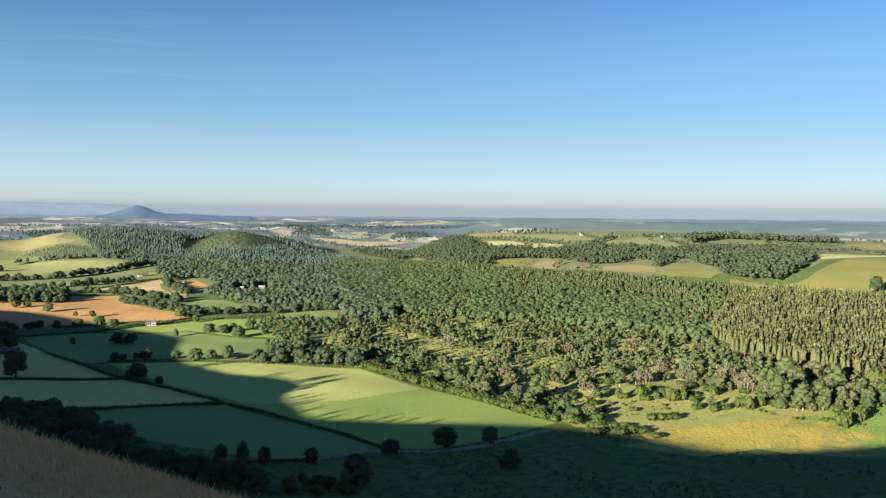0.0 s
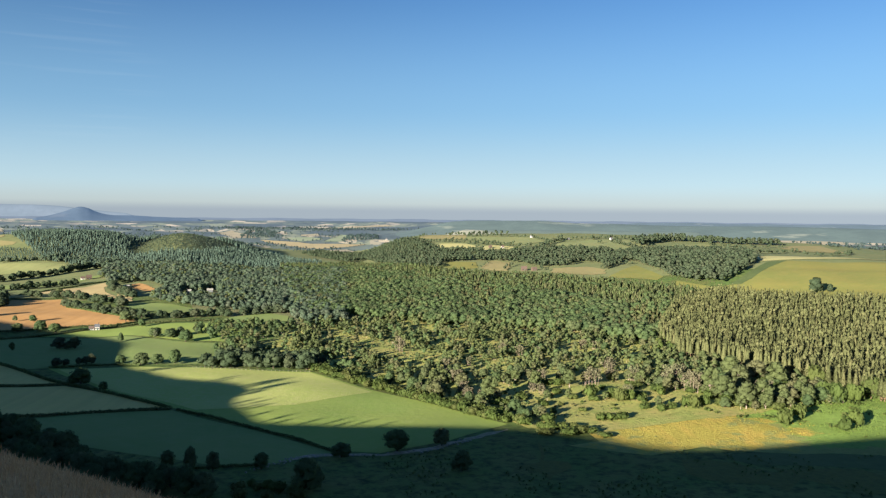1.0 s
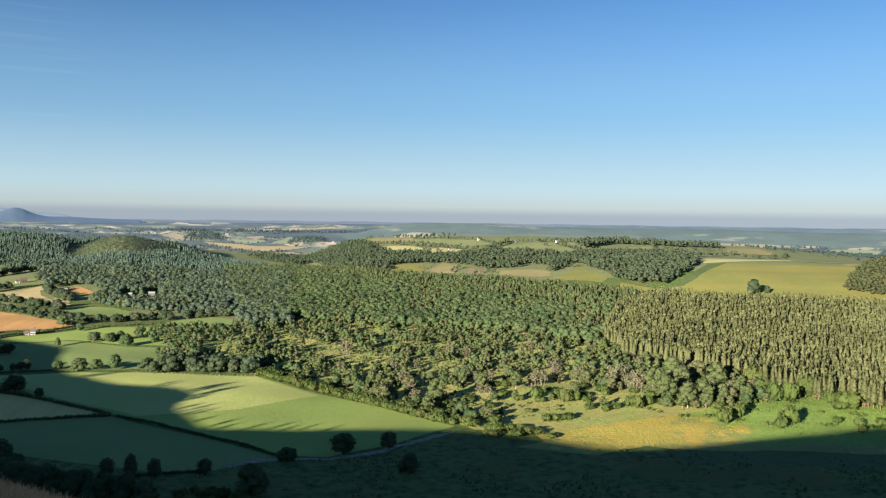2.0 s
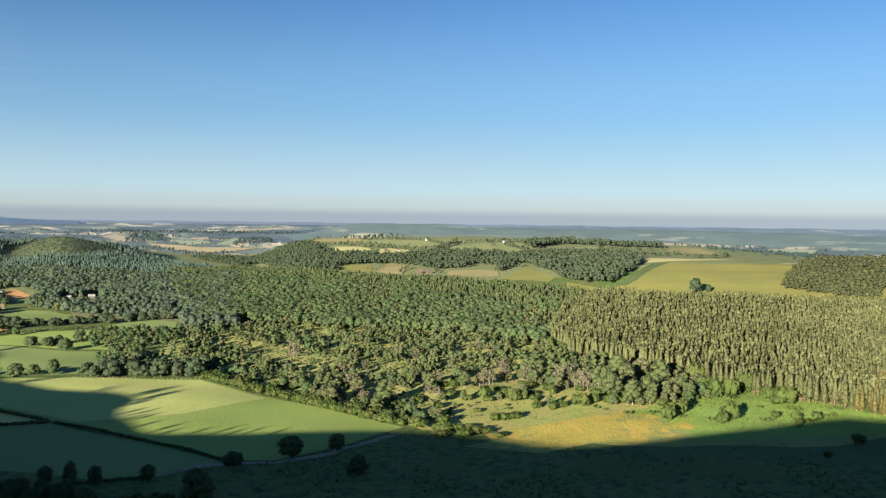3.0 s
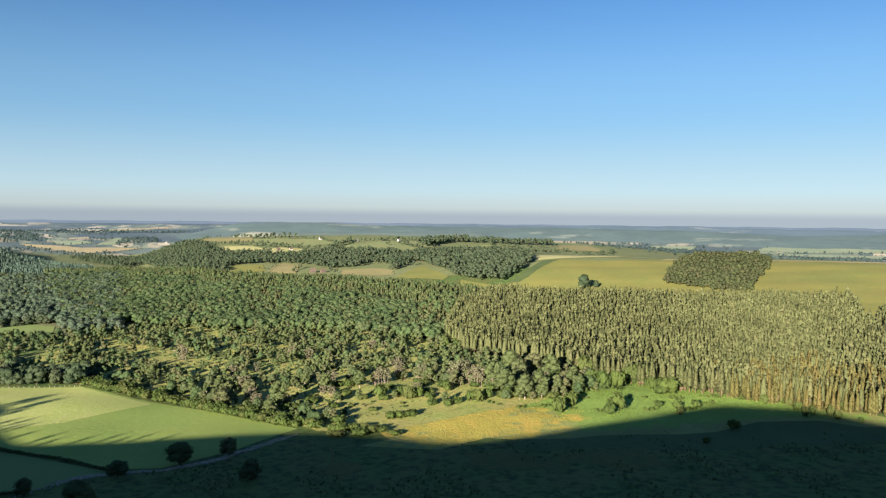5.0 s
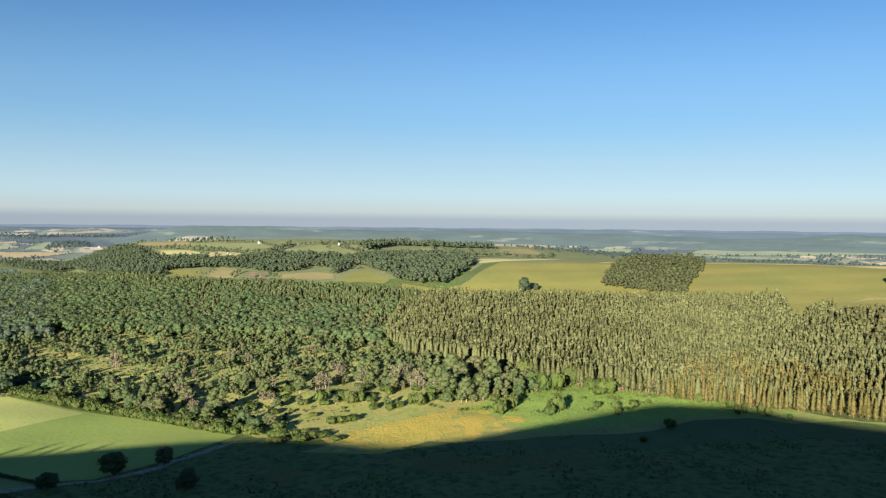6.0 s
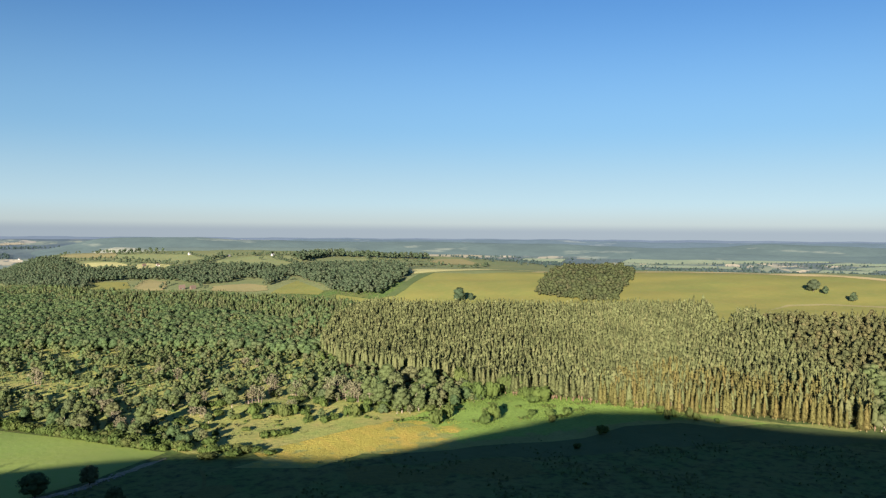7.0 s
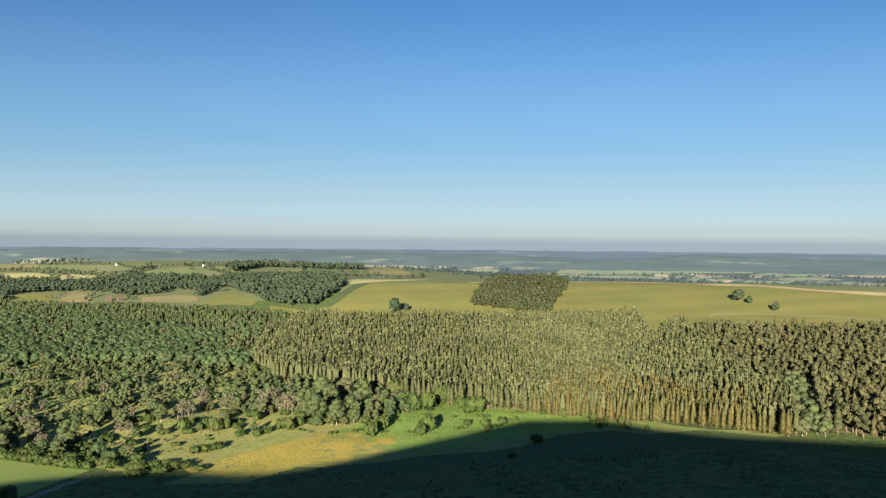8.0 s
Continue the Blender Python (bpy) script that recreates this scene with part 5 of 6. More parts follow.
grove("hill_foot_wood", far_oaks, scatter([(-832, 1560), (-838, 1580), (-775, 1592), (-715, 1598), (-630, 1590), (-560, 1540), (-500, 1450), (-490, 1480), (-530, 1600), (-640, 1640), (-700, 1612), (-790, 1606)], 9, wr, 0.45), LEAF["vale"], "dark mixed wood at the foot of the hill", "wood", wr, 0.6, 0.95, uneven=0.3)
# woods on the escarpment and plateau
SCARP = [([(-65, 1800), (-40, 1600), (7, 1440), (41, 1395), (80, 1362), (84, 1425), (97, 1460), (140, 1452), (147, 1537), (110, 1560), (82, 1460), (35, 1512), (-15, 1662), (-60, 1800)], 6.6, 0.52, 0.77),
         ([(147, 1447), (150, 1500), (165, 1555), (186, 1560), (197, 1484), (225, 1398), (205, 1420), (180, 1462)], 6.6, 0.52, 0.77),
         ([(405, 1317), (391, 1374), (400, 1442), (470, 1545), (560, 1520), (596, 1460), (585, 1293), (524, 1135), (466, 1046), (441, 1019), (417, 999), (386, 1036), (381, 1094), (393, 1210)], 7.0, 0.62, 0.95)]
SCARP += [([(330, 1241), (345, 1330), (322, 1387), (299, 1329), (240, 1326), (225, 1396), (197, 1484), (186, 1560), (230, 1572), (305, 1620), (385, 1572), (414, 1508), (385, 1335), (347, 1269)], 7.4, 0.53, 0.82),
         ([(82, 1452), (117, 1532), (163, 1562), (180, 1590), (160, 1630), (112, 1660), (84, 1745), (56, 1950), (10, 2100), (-57, 2150), (-78, 2000), (-60, 1800), (-15, 1660), (35, 1508)], 8.2, 0.52, 0.77)]
SCARP += [([(515, 1640), (565, 1724), (645, 1786), (750, 1740), (864, 1755), (880, 1800), (760, 1800), (650, 1850), (560, 1800), (505, 1700)], 9.4, 0.77, 1.12),
         ([(-241, 2090), (-196, 2249), (-63, 2060), (-20, 1950), (-60, 1800), (-100, 1720), (-180, 1900)], 9.4, 0.52, 0.77)]
for poly, gap, lo, hi in SCARP:
    grove("escarpment_wood", small_oaks[:3] + slim_trees, scatter(poly, gap, wr, 0.45), LEAF["far"], "hanging wood of rounded green trees on the escarpment", "wood", wr, lo, hi, uneven=0.3)
clump = [(585, 873), (674, 980), (741, 1050), (852, 994), (771, 898), (699, 836), (636, 771), (606, 800)]
bushy = [fused(broadleaf(rng, 11, 8.0, 26, 1.9, 3, 0.05, 0.8, False, 0.36, 0.28)) for _ in range(4)]
q = scatter(clump, 5.8, wr, 0.4)
deep = nearness(clump, q, 30.0)
grove("plantation_clump", bushy, q[deep < 0.78], [M["clump"], M["bark"]], "lower bushy pines round the edge of a dark clump", "plantation", wr, 0.5, 0.85, uneven=0.3)
grove("plantation_clump", bushy, q[deep >= 0.78], [M["clump"], M["bark"]], "clump of dark bushy pines on the hill pasture", "plantation", wr, 0.80, 1.2, uneven=0.3)

# scrub of birch and oak below the wood
SCRUB = polar((-6.5, 850), (-7.2, 690), (-5.5, 640), (-3, 600), (1, 545), (5, 500), (8.5, 470), (11, 465), (14, 485), (18, 505), (20, 515), (23.5, 515), (27, 530), (30.5, 560), (29, 610), (24, 655), (20, 690), (18.5, 760), (12, 795), (6, 825), (0, 855))
q = scatter(SCRUB, 6.8, wr, 0.5)
open_ground = [(*polar((12.8, 520))[0], 36), (*polar((9.5, 537))[0], 20), (*polar((16, 515))[0], 26), (*polar((1.5, 660))[0], 24), (*polar((-1, 700))[0], 26), (*polar((6.5, 625))[0], 18),
               (*polar((14.8, 570))[0], 20), (*polar((10.5, 590))[0], 14), (*polar((20, 530))[0], 22), (*polar((-3.5, 740))[0], 24), (*polar((4, 720))[0], 16)]
keep = np.ones(len(q), bool)
for cx, cy, rad in open_ground:
    keep &= np.hypot((q[:, 0] - cx), (q[:, 1] - cy) * 0.8) > rad
dense = np.array([noise.noise((x / 24, y / 30, 8.0)) + 0.5 * noise.noise((x / 9, y / 9, 5.0)) for x, y in q])
keep &= dense > -0.12 - 0.30 * np.clip((np.degrees(np.arctan2(q[:, 0], q[:, 1])) - 14) / 8, 0, 1)
keep |= wr.uniform(size=len(q)) < 0.07
q = q[keep]
r = np.hypot(*q.T)
order = np.argsort(r)
birch_stock = Stock("birch_tree", birches, 11, M["birch"], M["pale_bark"], "birch with a pale bare trunk and thin olive crown", "birch tree", "birches of the scrub")
oak_stock = Stock("oak_tree", oaks, 12, M["oak"], M["bark"], "rounded deep green oak on open ground", "oak tree", "oaks of the valley")
shrub_stock = Stock("shrub", shrubs, 3.2, M["shrub"], M["bark"], "low rounded green thorn bush on rough grass", "shrub", "bushes of the rough ground")
bare_stock = Stock("bare_birch", [thicket(rng, 11, 7.5, 7, 546, 0.6) for _ in range(4)], 11, M["twig"], M["pink_bark"], "clump of thin birch stems with bare pinkish twigs", "birch tree", "bare birches of the scrub")
for k, i in enumerate(order[:270]):
    x, y = q[i]
    u = wr.uniform()
    if noise.noise((x / 26, y / 26, 1.5)) > 0.30:
        bare_stock.plant(x, y, wr.uniform(5.5, 9), wr.uniform(1.0, 1.35))
    elif u < 0.55:
        birch_stock.plant(x, y, wr.uniform(5.5, 11), wr.uniform(0.95, 1.3))
    elif u < 0.72:
        oak_stock.plant(x, y, wr.uniform(6, 10), wr.uniform(0.85, 1.1))
    else:
        shrub_stock.plant(x, y, wr.uniform(2.5, 5.5), wr.uniform(1.0, 1.5))
rest = q[order[270:]]
pick = wr.uniform(size=len(rest))
grove("scrub_birches", far_birch, rest[pick < 0.78], LEAF["birch"], "thin birches and scrub under the wood", "scrub", wr, 0.45, 0.85)
grove("scrub_oaks", far_oaks, rest[pick >= 0.78], LEAF["oak"], "small dark oaks scattered through the scrub", "scrub", wr, 0.4, 0.7)

q = scatter(polar((-7, 845), (-7, 690), (-3, 605), (1, 550), (5, 505), (8.5, 478), (11, 500), (10, 560), (12, 640), (12, 780), (0, 845)), 7.0, wr, 0.5)
q = q[[noise.noise((x / 20, y / 26, 3.0)) + 0.5 * noise.noise((x / 7, y / 7, 1.0)) > -0.22 for x, y in q]]
pick = wr.uniform(size=len(q))
grove("scrub_bushes", far_bush, q[pick < 0.6], LEAF["oak"], "dark low thorn and young oak between the birches", "bushes", wr, 0.35, 0.8)
grove("scrub_bushes", far_bush, q[pick >= 0.6], LEAF["birch"], "low olive birch growth on the scrub floor", "bushes", wr, 0.3, 0.75)
for x, y in scatter(polar((7, 500), (12, 480), (18, 505), (20, 530), (16, 560), (10, 580), (6, 560)), 11, wr, 0.5):
    if wr.uniform() < 0.5:
        shrub_stock.plant(x, y, wr.uniform(1.6, 4.2), wr.uniform(1.0, 1.5))

foot = np.random.default_rng(77)
for x, y in along([(262, 520), (300, 522), (332, 492), (352, 452), (366, 418), (384, 378)], 5.0, foot, 0.5, 7.0):
    shrub_stock.plant(x, y, foot.uniform(3.0, 7.0), foot.uniform(0.45, 0.7), "upright thorn along the foot of the pines")


# ---- single trees ----
SINGLE = [(2, 400, 10.7, 13.2), (25, 408, 9.2, 8.9), (-25, 390, 7.1, 9.9), (-60, 368, 7.9, 7.1), (-36, 341, 13.0, 14.5), (32, 366, 9.3, 10.3), (-81, 364, 9.4, 4.2), (-92, 368, 10.1, 6.4), (-103, 371, 8.1, 6.5), (-215, 564, 11.9, 15.3), (-194, 547, 6.5, 5.7), (-306, 573, 19.2, 16.4), (-328, 709, 7.7, 4.4), (-172, 642, 11.2, 10.3), (-216, 647, 6.7, 7.7), (-197, 637, 9.4, 11.3)]
SINGLE += [(-185, 638, 8.4, 9.3), (-462, 937, 11.0, 12.5), (-517, 970, 9.3, 12.4), (-507, 978, 7.8, 9.3), (-412, 898, 6.3, 5.6), (-390, 891, 7.5, 8.2), (-354, 825, 10.7, 11.4), (-374, 820, 8.9, 11.4), (-335, 814, 9.3, 12.4), (-478, 1176, 8.9, 10.7), (-250, 750, 7.8, 5.6), (-289, 882, 11.7, 13.1), (-261, 847, 8.7, 7.5), (-190, 745, 10.8, 11.9), (-211, 770, 7.9, 16.9), (-227, 778, 8.0, 13.7)]
for x, y, tall, wide in SINGLE:
    oak_stock.plant(x, y, tall, min(1.7, max(0.7, wide / tall * 12 / 11)), "rounded dark oak in a hedged field")
for x, y, tall, wide in [(302, 378, 6.1, 7.5), (271, 361, 3.5, 4.4), (292, 416, 4.3, 5.0), (380, 364, 3.3, 2.6), (375, 377, 3.4, 3.0), (370, 411, 5.4, 3.9)]:
    shrub_stock.plant(x, y, tall, max(0.6, wide / tall * 0.76), "rounded thorn bush in green bracken")
for x, y, tall, wide in [(75, 451, 5.1, 7.7), (89, 448, 3.9, 5.8), (94, 441, 3.8, 7.0), (104, 433, 4.4, 8.1), (73, 460, 3.3, 4.6), (121, 459, 4.0, 5.3), (128, 460, 4.0, 7.4), (136, 464, 4.1, 5.4), (109, 432, 3.1, 6.3), (96, 428, 3.7, 9.3), (115, 424, 2.5, 7.4), (84, 431, 3.1, 9.3), (64, 468, 3.3, 5.3)]:
    shrub_stock.plant(x, y, tall * 1.1, max(0.8, wide / tall * 3.2 / 4.2), "low dark thorn bush at the field corner")

for x, y, tall, wide in [(216, 476, 17.7, 13.2), (228, 481, 18.0, 15.0), (209, 493, 18.1, 15.1), (208, 512, 20.2, 14.0), (244, 486, 13.8, 9.2), (234, 527, 18.7, 16.2), (263, 534, 19.2, 17.6), (259, 495, 13.4, 7.9), (257, 479, 13.0, 8.4), (242, 560, 18.9, 16.3), (255, 548, 17.8, 15.3), (63, 519, 17.7, 14.0), (28, 519, 12.4, 14.6), (48, 557, 11.8, 11.8), (98, 547, 13.3, 10.2), (121, 543, 14.1, 11.7)]:
    birch_stock.plant(x, y, tall, max(0.8, wide / tall / 0.67), "broad olive birch standing at the wood edge")
for x, y, tall, wide in [(200, 519, 21.9, 7.8), (198, 526, 19.8, 7.1), (172, 566, 16.7, 6.7), (194, 547, 22.0, 9.8), (202, 553, 20.7, 8.3), (163, 597, 17.4, 8.7), (46, 575, 14.6, 8.9), (41, 578, 13.1, 8.2), (5, 688, 19.4, 8.7), (141, 553, 17.7, 6.4), (135, 552, 16.0, 6.4)]:
    bare_stock.plant(x, y, tall * 0.72, max(0.9, wide / tall / 0.45), "bare pale-stemmed birch at the wood edge")
for x, y, tall, wide in [(222, 440, 8.3, 4.9), (237, 453, 7.9, 5.8), (260, 433, 8.5, 6.4), (249, 426, 6.2, 6.2), (279, 485, 11.0, 7.9), (291, 488, 11.2, 8.8), (314, 505, 12.6, 8.4), (323, 504, 11.8, 6.7), (316, 483, 7.3, 5.7), (317, 464, 9.5, 13.4), (311, 465, 5.5, 7.1), (290, 436, 3.3, 4.4), (300, 429, 4.4, 5.1), (312, 427, 4.5, 5.2), (277, 496, 10.4, 6.4), (291, 533, 12.8, 7.7)]:
    shrub_stock.plant(x, y, tall * 1.2, max(0.65, wide / tall * 0.8), "upright rounded thorn tree in green bracken")
for x, y, tall, wide in [(146, 505, 9.6, 8.1), (152, 507, 8.2, 6.7), (143, 515, 7.5, 6.8), (185, 479, 8.7, 7.2), (181, 484, 7.3, 6.5), (194, 486, 7.4, 5.9), (164, 478, 5.0, 6.4), (171, 482, 4.3, 7.2), (124, 465, 3.7, 7.4), (134, 462, 4.4, 8.1), (130, 519, 9.0, 9.8), (74, 454, 6.5, 7.1), (88, 439, 4.7, 7.6), (83, 443, 4.1, 5.7), (102, 442, 3.8, 6.4), (176, 515, 6.9, 5.4), (68, 470, 4.7, 6.7)]:
    shrub_stock.plant(x, y, tall, max(0.7, wide / tall * 0.76), "low olive thorn bush on open rough grass")

for x, y in [(92, 676), (106, 670), (123, 671), (165, 692), (175, 691), (144, 575), (157, 574), (150, 580), (187, 541), (196, 534), (207, 536), (192, 548), (41, 622), (59, 629)]:
    bare_stock.plant(x, y, wr.uniform(8, 11), wr.uniform(0.9, 1.2), "thicket of pale birch stems with pinkish bare twigs")

for x, y in scatter([(203, 478), (240, 474), (262, 486), (272, 530), (258, 568), (225, 560), (200, 520)], 7.5, wr, 0.5):
    shrub_stock.plant(x, y, wr.uniform(3.5, 7.5), wr.uniform(0.9, 1.2), "olive thorn growing thickly under the edge trees")
grove("wood_seam_birches", far_birch, along(polar((18.8, 705), (19.0, 760), (19.6, 850), (21.0, 930)), 4.5, wr, 0.4, 5.0), LEAF["shrub"], "light green birches between pines and oaks", "trees", wr, 0.6, 0.95)

# rows of trees and dark wood on the left
row_stock = Stock("hedgerow_oak", row_oaks, 12, M["row_oak"], M["bark"], "rounded oak in a line of hedgerow trees", "oak tree", "hedgerow oaks")
# trees on the hill pasture
for x, y, tall, wide in [(486, 898, 17.0, 1.05), (501, 894, 9.5, 0.8)]:
    row_stock.plant(x, y, tall, wide, "lone rounded tree on the sunburnt hill pasture")
for x, y, tall, wide in [(866, 676, 14.5, 1.1), (862, 656, 9.5, 0.9), (845, 606, 10.5, 0.8)]:
    row_stock.plant(x, y, tall, wide, "thorn tree standing on the sunburnt hill pasture")



def row(line, gap, lo, hi, side=2.0, label=""):
    for x, y in along(line, gap * 0.72, wr, 0.35, side):
        row_stock.plant(x, y, wr.uniform(lo * 0.8, hi * 1.1), wr.uniform(0.9, 1.3), label)


def belt(poly, gap, lo, hi, label=""):
    grove("tree_belt", [fused(p) for p in row_oaks], scatter(poly, gap, wr, 0.45), [M["row_oak"], M["bark"]], label or "belt of dark rounded oaks between fields", "trees", wr, lo / 12, hi / 12)


row([(-149, 629), (-116, 623), (-80, 623), (-56, 620)], 6.5, 8, 12, 2.5, "oak in a row along the meadow edge")
belt([(-150, 636), (-152, 668), (-110, 672), (-62, 664), (-52, 624)], 10, 6, 9.5, "dark oaks in the open wood beside the meadow")
SPINNEY = [(-150, 672), (-160, 742), (-158, 813), (-131, 834), (-101, 826), (-70, 748), (-58, 664)]
q = scatter(SPINNEY, 8.0, wr, 0.5)
q = q[[noise.noise((x / 30, y / 34, 3.5)) > -0.12 for x, y in q]]
q = np.concatenate([q, scatter([(-200, 800), (-196, 856), (-120, 842), (-108, 836), (-100, 862), (-80, 830), (-110, 760), (-165, 745)], 9.0, wr, 0.5)])
grove("spinney_birches", far_birch, q[::2], LEAF["birch"], "olive birches and thorns among the meadow oaks", "trees", wr, 0.4, 0.75, uneven=0.3)
grove("spinney_oaks", far_oaks, q[1::2], LEAF["oak"], "low dark oaks in the heath beside the meadow", "trees", wr, 0.4, 0.7, uneven=0.3)
row([(-298, 716), (-275, 715)], 6, 6, 9, 2)
row([(-262, 636), (-236, 650)], 8, 5, 8, 2)
row([(-760, 1312), (-685, 1325), (-635, 1337), (-617, 1382), (-583, 1417), (-565, 1474), (-531, 1527)], 9, 8, 12, 3)
row([(-850, 1440), (-800, 1470)], 12, 8, 12, 4)
row([(-566, 1270), (-535, 1290), (-512, 1300)], 9, 6, 9)
row([(-640, 1160), (-611, 1198), (-566, 1229), (-535, 1256), (-493, 1299)], 10, 6, 9, 2)
belt([(-650, 1160), (-611, 1170), (-560, 1160), (-520, 1110), (-480, 1028), (-521, 1021), (-580, 1000)], 11, 8, 12)
row([(-511, 1143), (-447, 1124), (-380, 1070), (-332, 1016)], 9, 7, 10, 4)
row([(-422, 1051), (-363, 983), (-304, 928)], 7, 6, 9, 3)
row([(-432, 1260), (-405, 1190), (-350, 1100)], 8, 8, 11, 3)
row([(-291, 910), (-245, 904), (-198, 925)], 7, 7, 10, 4)
row([(-196, 913), (-159, 924), (-120, 929)], 9, 8, 10, 3)
row([(-229, 766), (-196, 784), (-176, 798)], 12, 5, 8, 3)
row([(-445, 804), (-410, 792), (-389, 806)], 9, 5, 8, 2, "dark bush-like oak in shadow beside the barley")
for x, y in scatter([(-244, 418), (-263, 480), (-233, 455), (-203, 439), (-171, 407), (-145, 383), (-113, 352), (-88, 344), (-74, 344), (-73, 329), (-105, 326), (-145, 350), (-186, 384), (-221, 397)], 8.0, wr, 0.45):
    oak_stock.plant(x, y, wr.uniform(7, 13), wr.uniform(0.85, 1.15), "dark broad tree in the shaded wood below the hill")
for x, y in scatter([(-68, 330), (-64, 346), (-45, 346), (-31, 333), (-33, 326), (-64, 322)], 8, wr, 0.45):
    shrub_stock.plant(x, y, wr.uniform(3, 6), 1.1, "dark thorn bush in the hill's shadow")
for x, y in scatter([(-414, 711), (-426, 770), (-403, 745), (-370, 688), (-366, 660), (-381, 654)], 10, wr, 0.4):
    oak_stock.plant(x, y, wr.uniform(9, 14), 1.0, "dark farmyard tree in the shade")

PLATEAU_ROWS = [([(182, 1950), (254, 1938)], 9, 0.6, 0.95), ([(94, 1891), (143, 1872), (200, 1806), (264, 1732)], 13, 0.35, 0.7), ([(303, 1678), (346, 1774), (389, 1800), (451, 1830), (557, 1815)], 13, 0.35, 0.7),
                ([(163, 1627), (181, 1706)], 14, 0.4, 0.65), ([(192, 1603), (222, 1612)], 9, 0.4, 0.6), ([(152, 1349), (173, 1443)], 16, 0.25, 0.4), ([(181, 1307), (196, 1362)], 9, 0.4, 0.65), ([(129, 1376), (143, 1372)], 8, 0.3, 0.45)]
PLATEAU_ROWS += [([(84, 1670), (120, 1640), (175, 1590)], 12, 0.4, 0.7), ([(330, 1250), (352, 1300), (393, 1290)], 9, 0.4, 0.7), ([(243, 1316), (238, 1262)], 10, 0.35, 0.6), ([(60, 2010), (80, 2130), (180, 2100)], 14, 0.35, 0.6),
                ([(256, 1956), (327, 1890), (345, 1780)], 12, 0.35, 0.65), ([(552, 1800), (535, 1670), (545, 1590)], 12, 0.4, 0.7), ([(440, 1725), (450, 1718)], 6, 0.5, 0.7), ([(725, 1668), (700, 1560)], 12, 0.4, 0.7)]
PLATEAU_ROWS += [([(140, 2005), (189, 1985), (240, 2030), (292, 2015)], 8, 0.6, 1.0), ([(158, 1778), (205, 1735), (252, 1668), (294, 1645)], 8, 0.5, 0.9), ([(60, 1885), (110, 1835), (154, 1805)], 8, 0.45, 0.8),
                ([(300, 1640), (347, 1733), (386, 1830)], 9, 0.5, 0.9), ([(437, 1805), (496, 1828), (580, 1875)], 9, 0.5, 0.9), ([(473, 1736), (487, 1640), (479, 1560)], 8, 0.5, 0.9),
                ([(640, 1400), (720, 1500), (819, 1577)], 9, 0.4, 0.75), ([(760, 1440), (870, 1500), (940, 1600)], 9, 0.4, 0.8), ([(690, 1745), (760, 1650), (825, 1671)], 9, 0.4, 0.8)]
for line, gap, lo, hi in PLATEAU_ROWS:
    grove("plateau_hedge_trees", small_oaks, along(line, gap, wr, 0.4, 3), LEAF["far"], "dark rounded trees along plateau field edges", "trees", wr, lo, hi)

# trees on the shoulder of the hill, whose long shadows reach across the meadow
for s, tall, wide in ((-541, 4, 0.8), (-537, 6, 0.55), (-472, 5, 0.5), (-467, 3, 0.8), (-443, 8, 0.5), (-439, 5, 0.6), (-429, 9, 0.5), (-424, 5.5, 0.6), (-409, 4, 0.6), (-401, 5.8, 0.4), (-395, 3.5, 0.7),
                      (-390, 5.2, 0.4), (-374, 3.5, 0.7), (-358, 5.2, 0.4), (-350, 3, 0.8), (-338, 3.8, 0.5), (-328, 4.2, 0.45), (-320, 2.6, 0.8), (-313, 3.8, 0.5), (-300, 2.5, 0.8)):
    shrub_stock.plant(s * math.cos(SUN_AZ), -s * math.sin(SUN_AZ), tall, wide, "slim thorn tree on the hill shoulder")

# ---- hedges ----
def hedge(line, tall=1.8, wide=2.0, label="dark clipped thorn hedge between two fields"):
    """One hedge: overlapping leafy lumps along a line."""
    sh = Shape()
    spots = along(line, wide * 0.55, wr, 0.3, 0.15)
    z = lie(spots[:, 0], spots[:, 1])
    for (x, y), h in zip(spots, z):
        t = tall * wr.uniform(0.75, 1.25)
        rad = np.array([wide * 0.55, wide * 0.55, t * 0.55]) * wr.uniform(0.85, 1.15)
        c = np.array([x, y, h + t * 0.5])
        sh.lump(c, rad * 0.85, wr)
        n = ball(wr, 7)
        n[:, 2] = np.abs(n[:, 2])
        sh.sprays(c + n * rad, n, wide * 0.45, wr)
    return tagged(new("hedge", sh.mesh("hedge", M["hedge"])), label, "hedge", "field hedges")


hedge([(-330, 664), (-276, 617), (-229, 569), (-183, 535), (-135, 493)], 1.8, 2.0)
hedge([(-131, 491), (-105, 473), (-76, 444), (-48, 421), (-29, 399)], 1.3, 1.5)
hedge([(-337, 565), (-274, 565), (-229, 566)], 1.4, 1.7)
hedge([(-219, 472), (-200, 477), (-183, 484), (-136, 492)], 1.6, 1.9)
hedge([(-265, 632), (-245, 637), (-219, 640), (-196, 631)], 1.4, 1.9)
hedge([(-438, 735), (-393, 757), (-350, 781), (-330, 800)], 1.8, 2.2)
hedge([(-330, 800), (-307, 831), (-265, 867), (-219, 877), (-190, 890)], 1.6, 2.0)
hedge([(-393, 814), (-346, 839), (-293, 858), (-271, 884)], 1.6, 2.2)
hedge([(-529, 1165), (-507, 1233), (-463, 1317), (-450, 1378)], 1.8, 2.5)
hedge([(-618, 1037), (-544, 1037), (-492, 1036), (-512, 1106), (-447, 1115)], 1.8, 2.5)
hedge([(-348, 1020), (-286, 933), (-254, 939), (-199, 962)], 1.9, 2.5)
hedge([(-192, 880), (-146, 852), (-113, 836)], 1.9, 2.5)
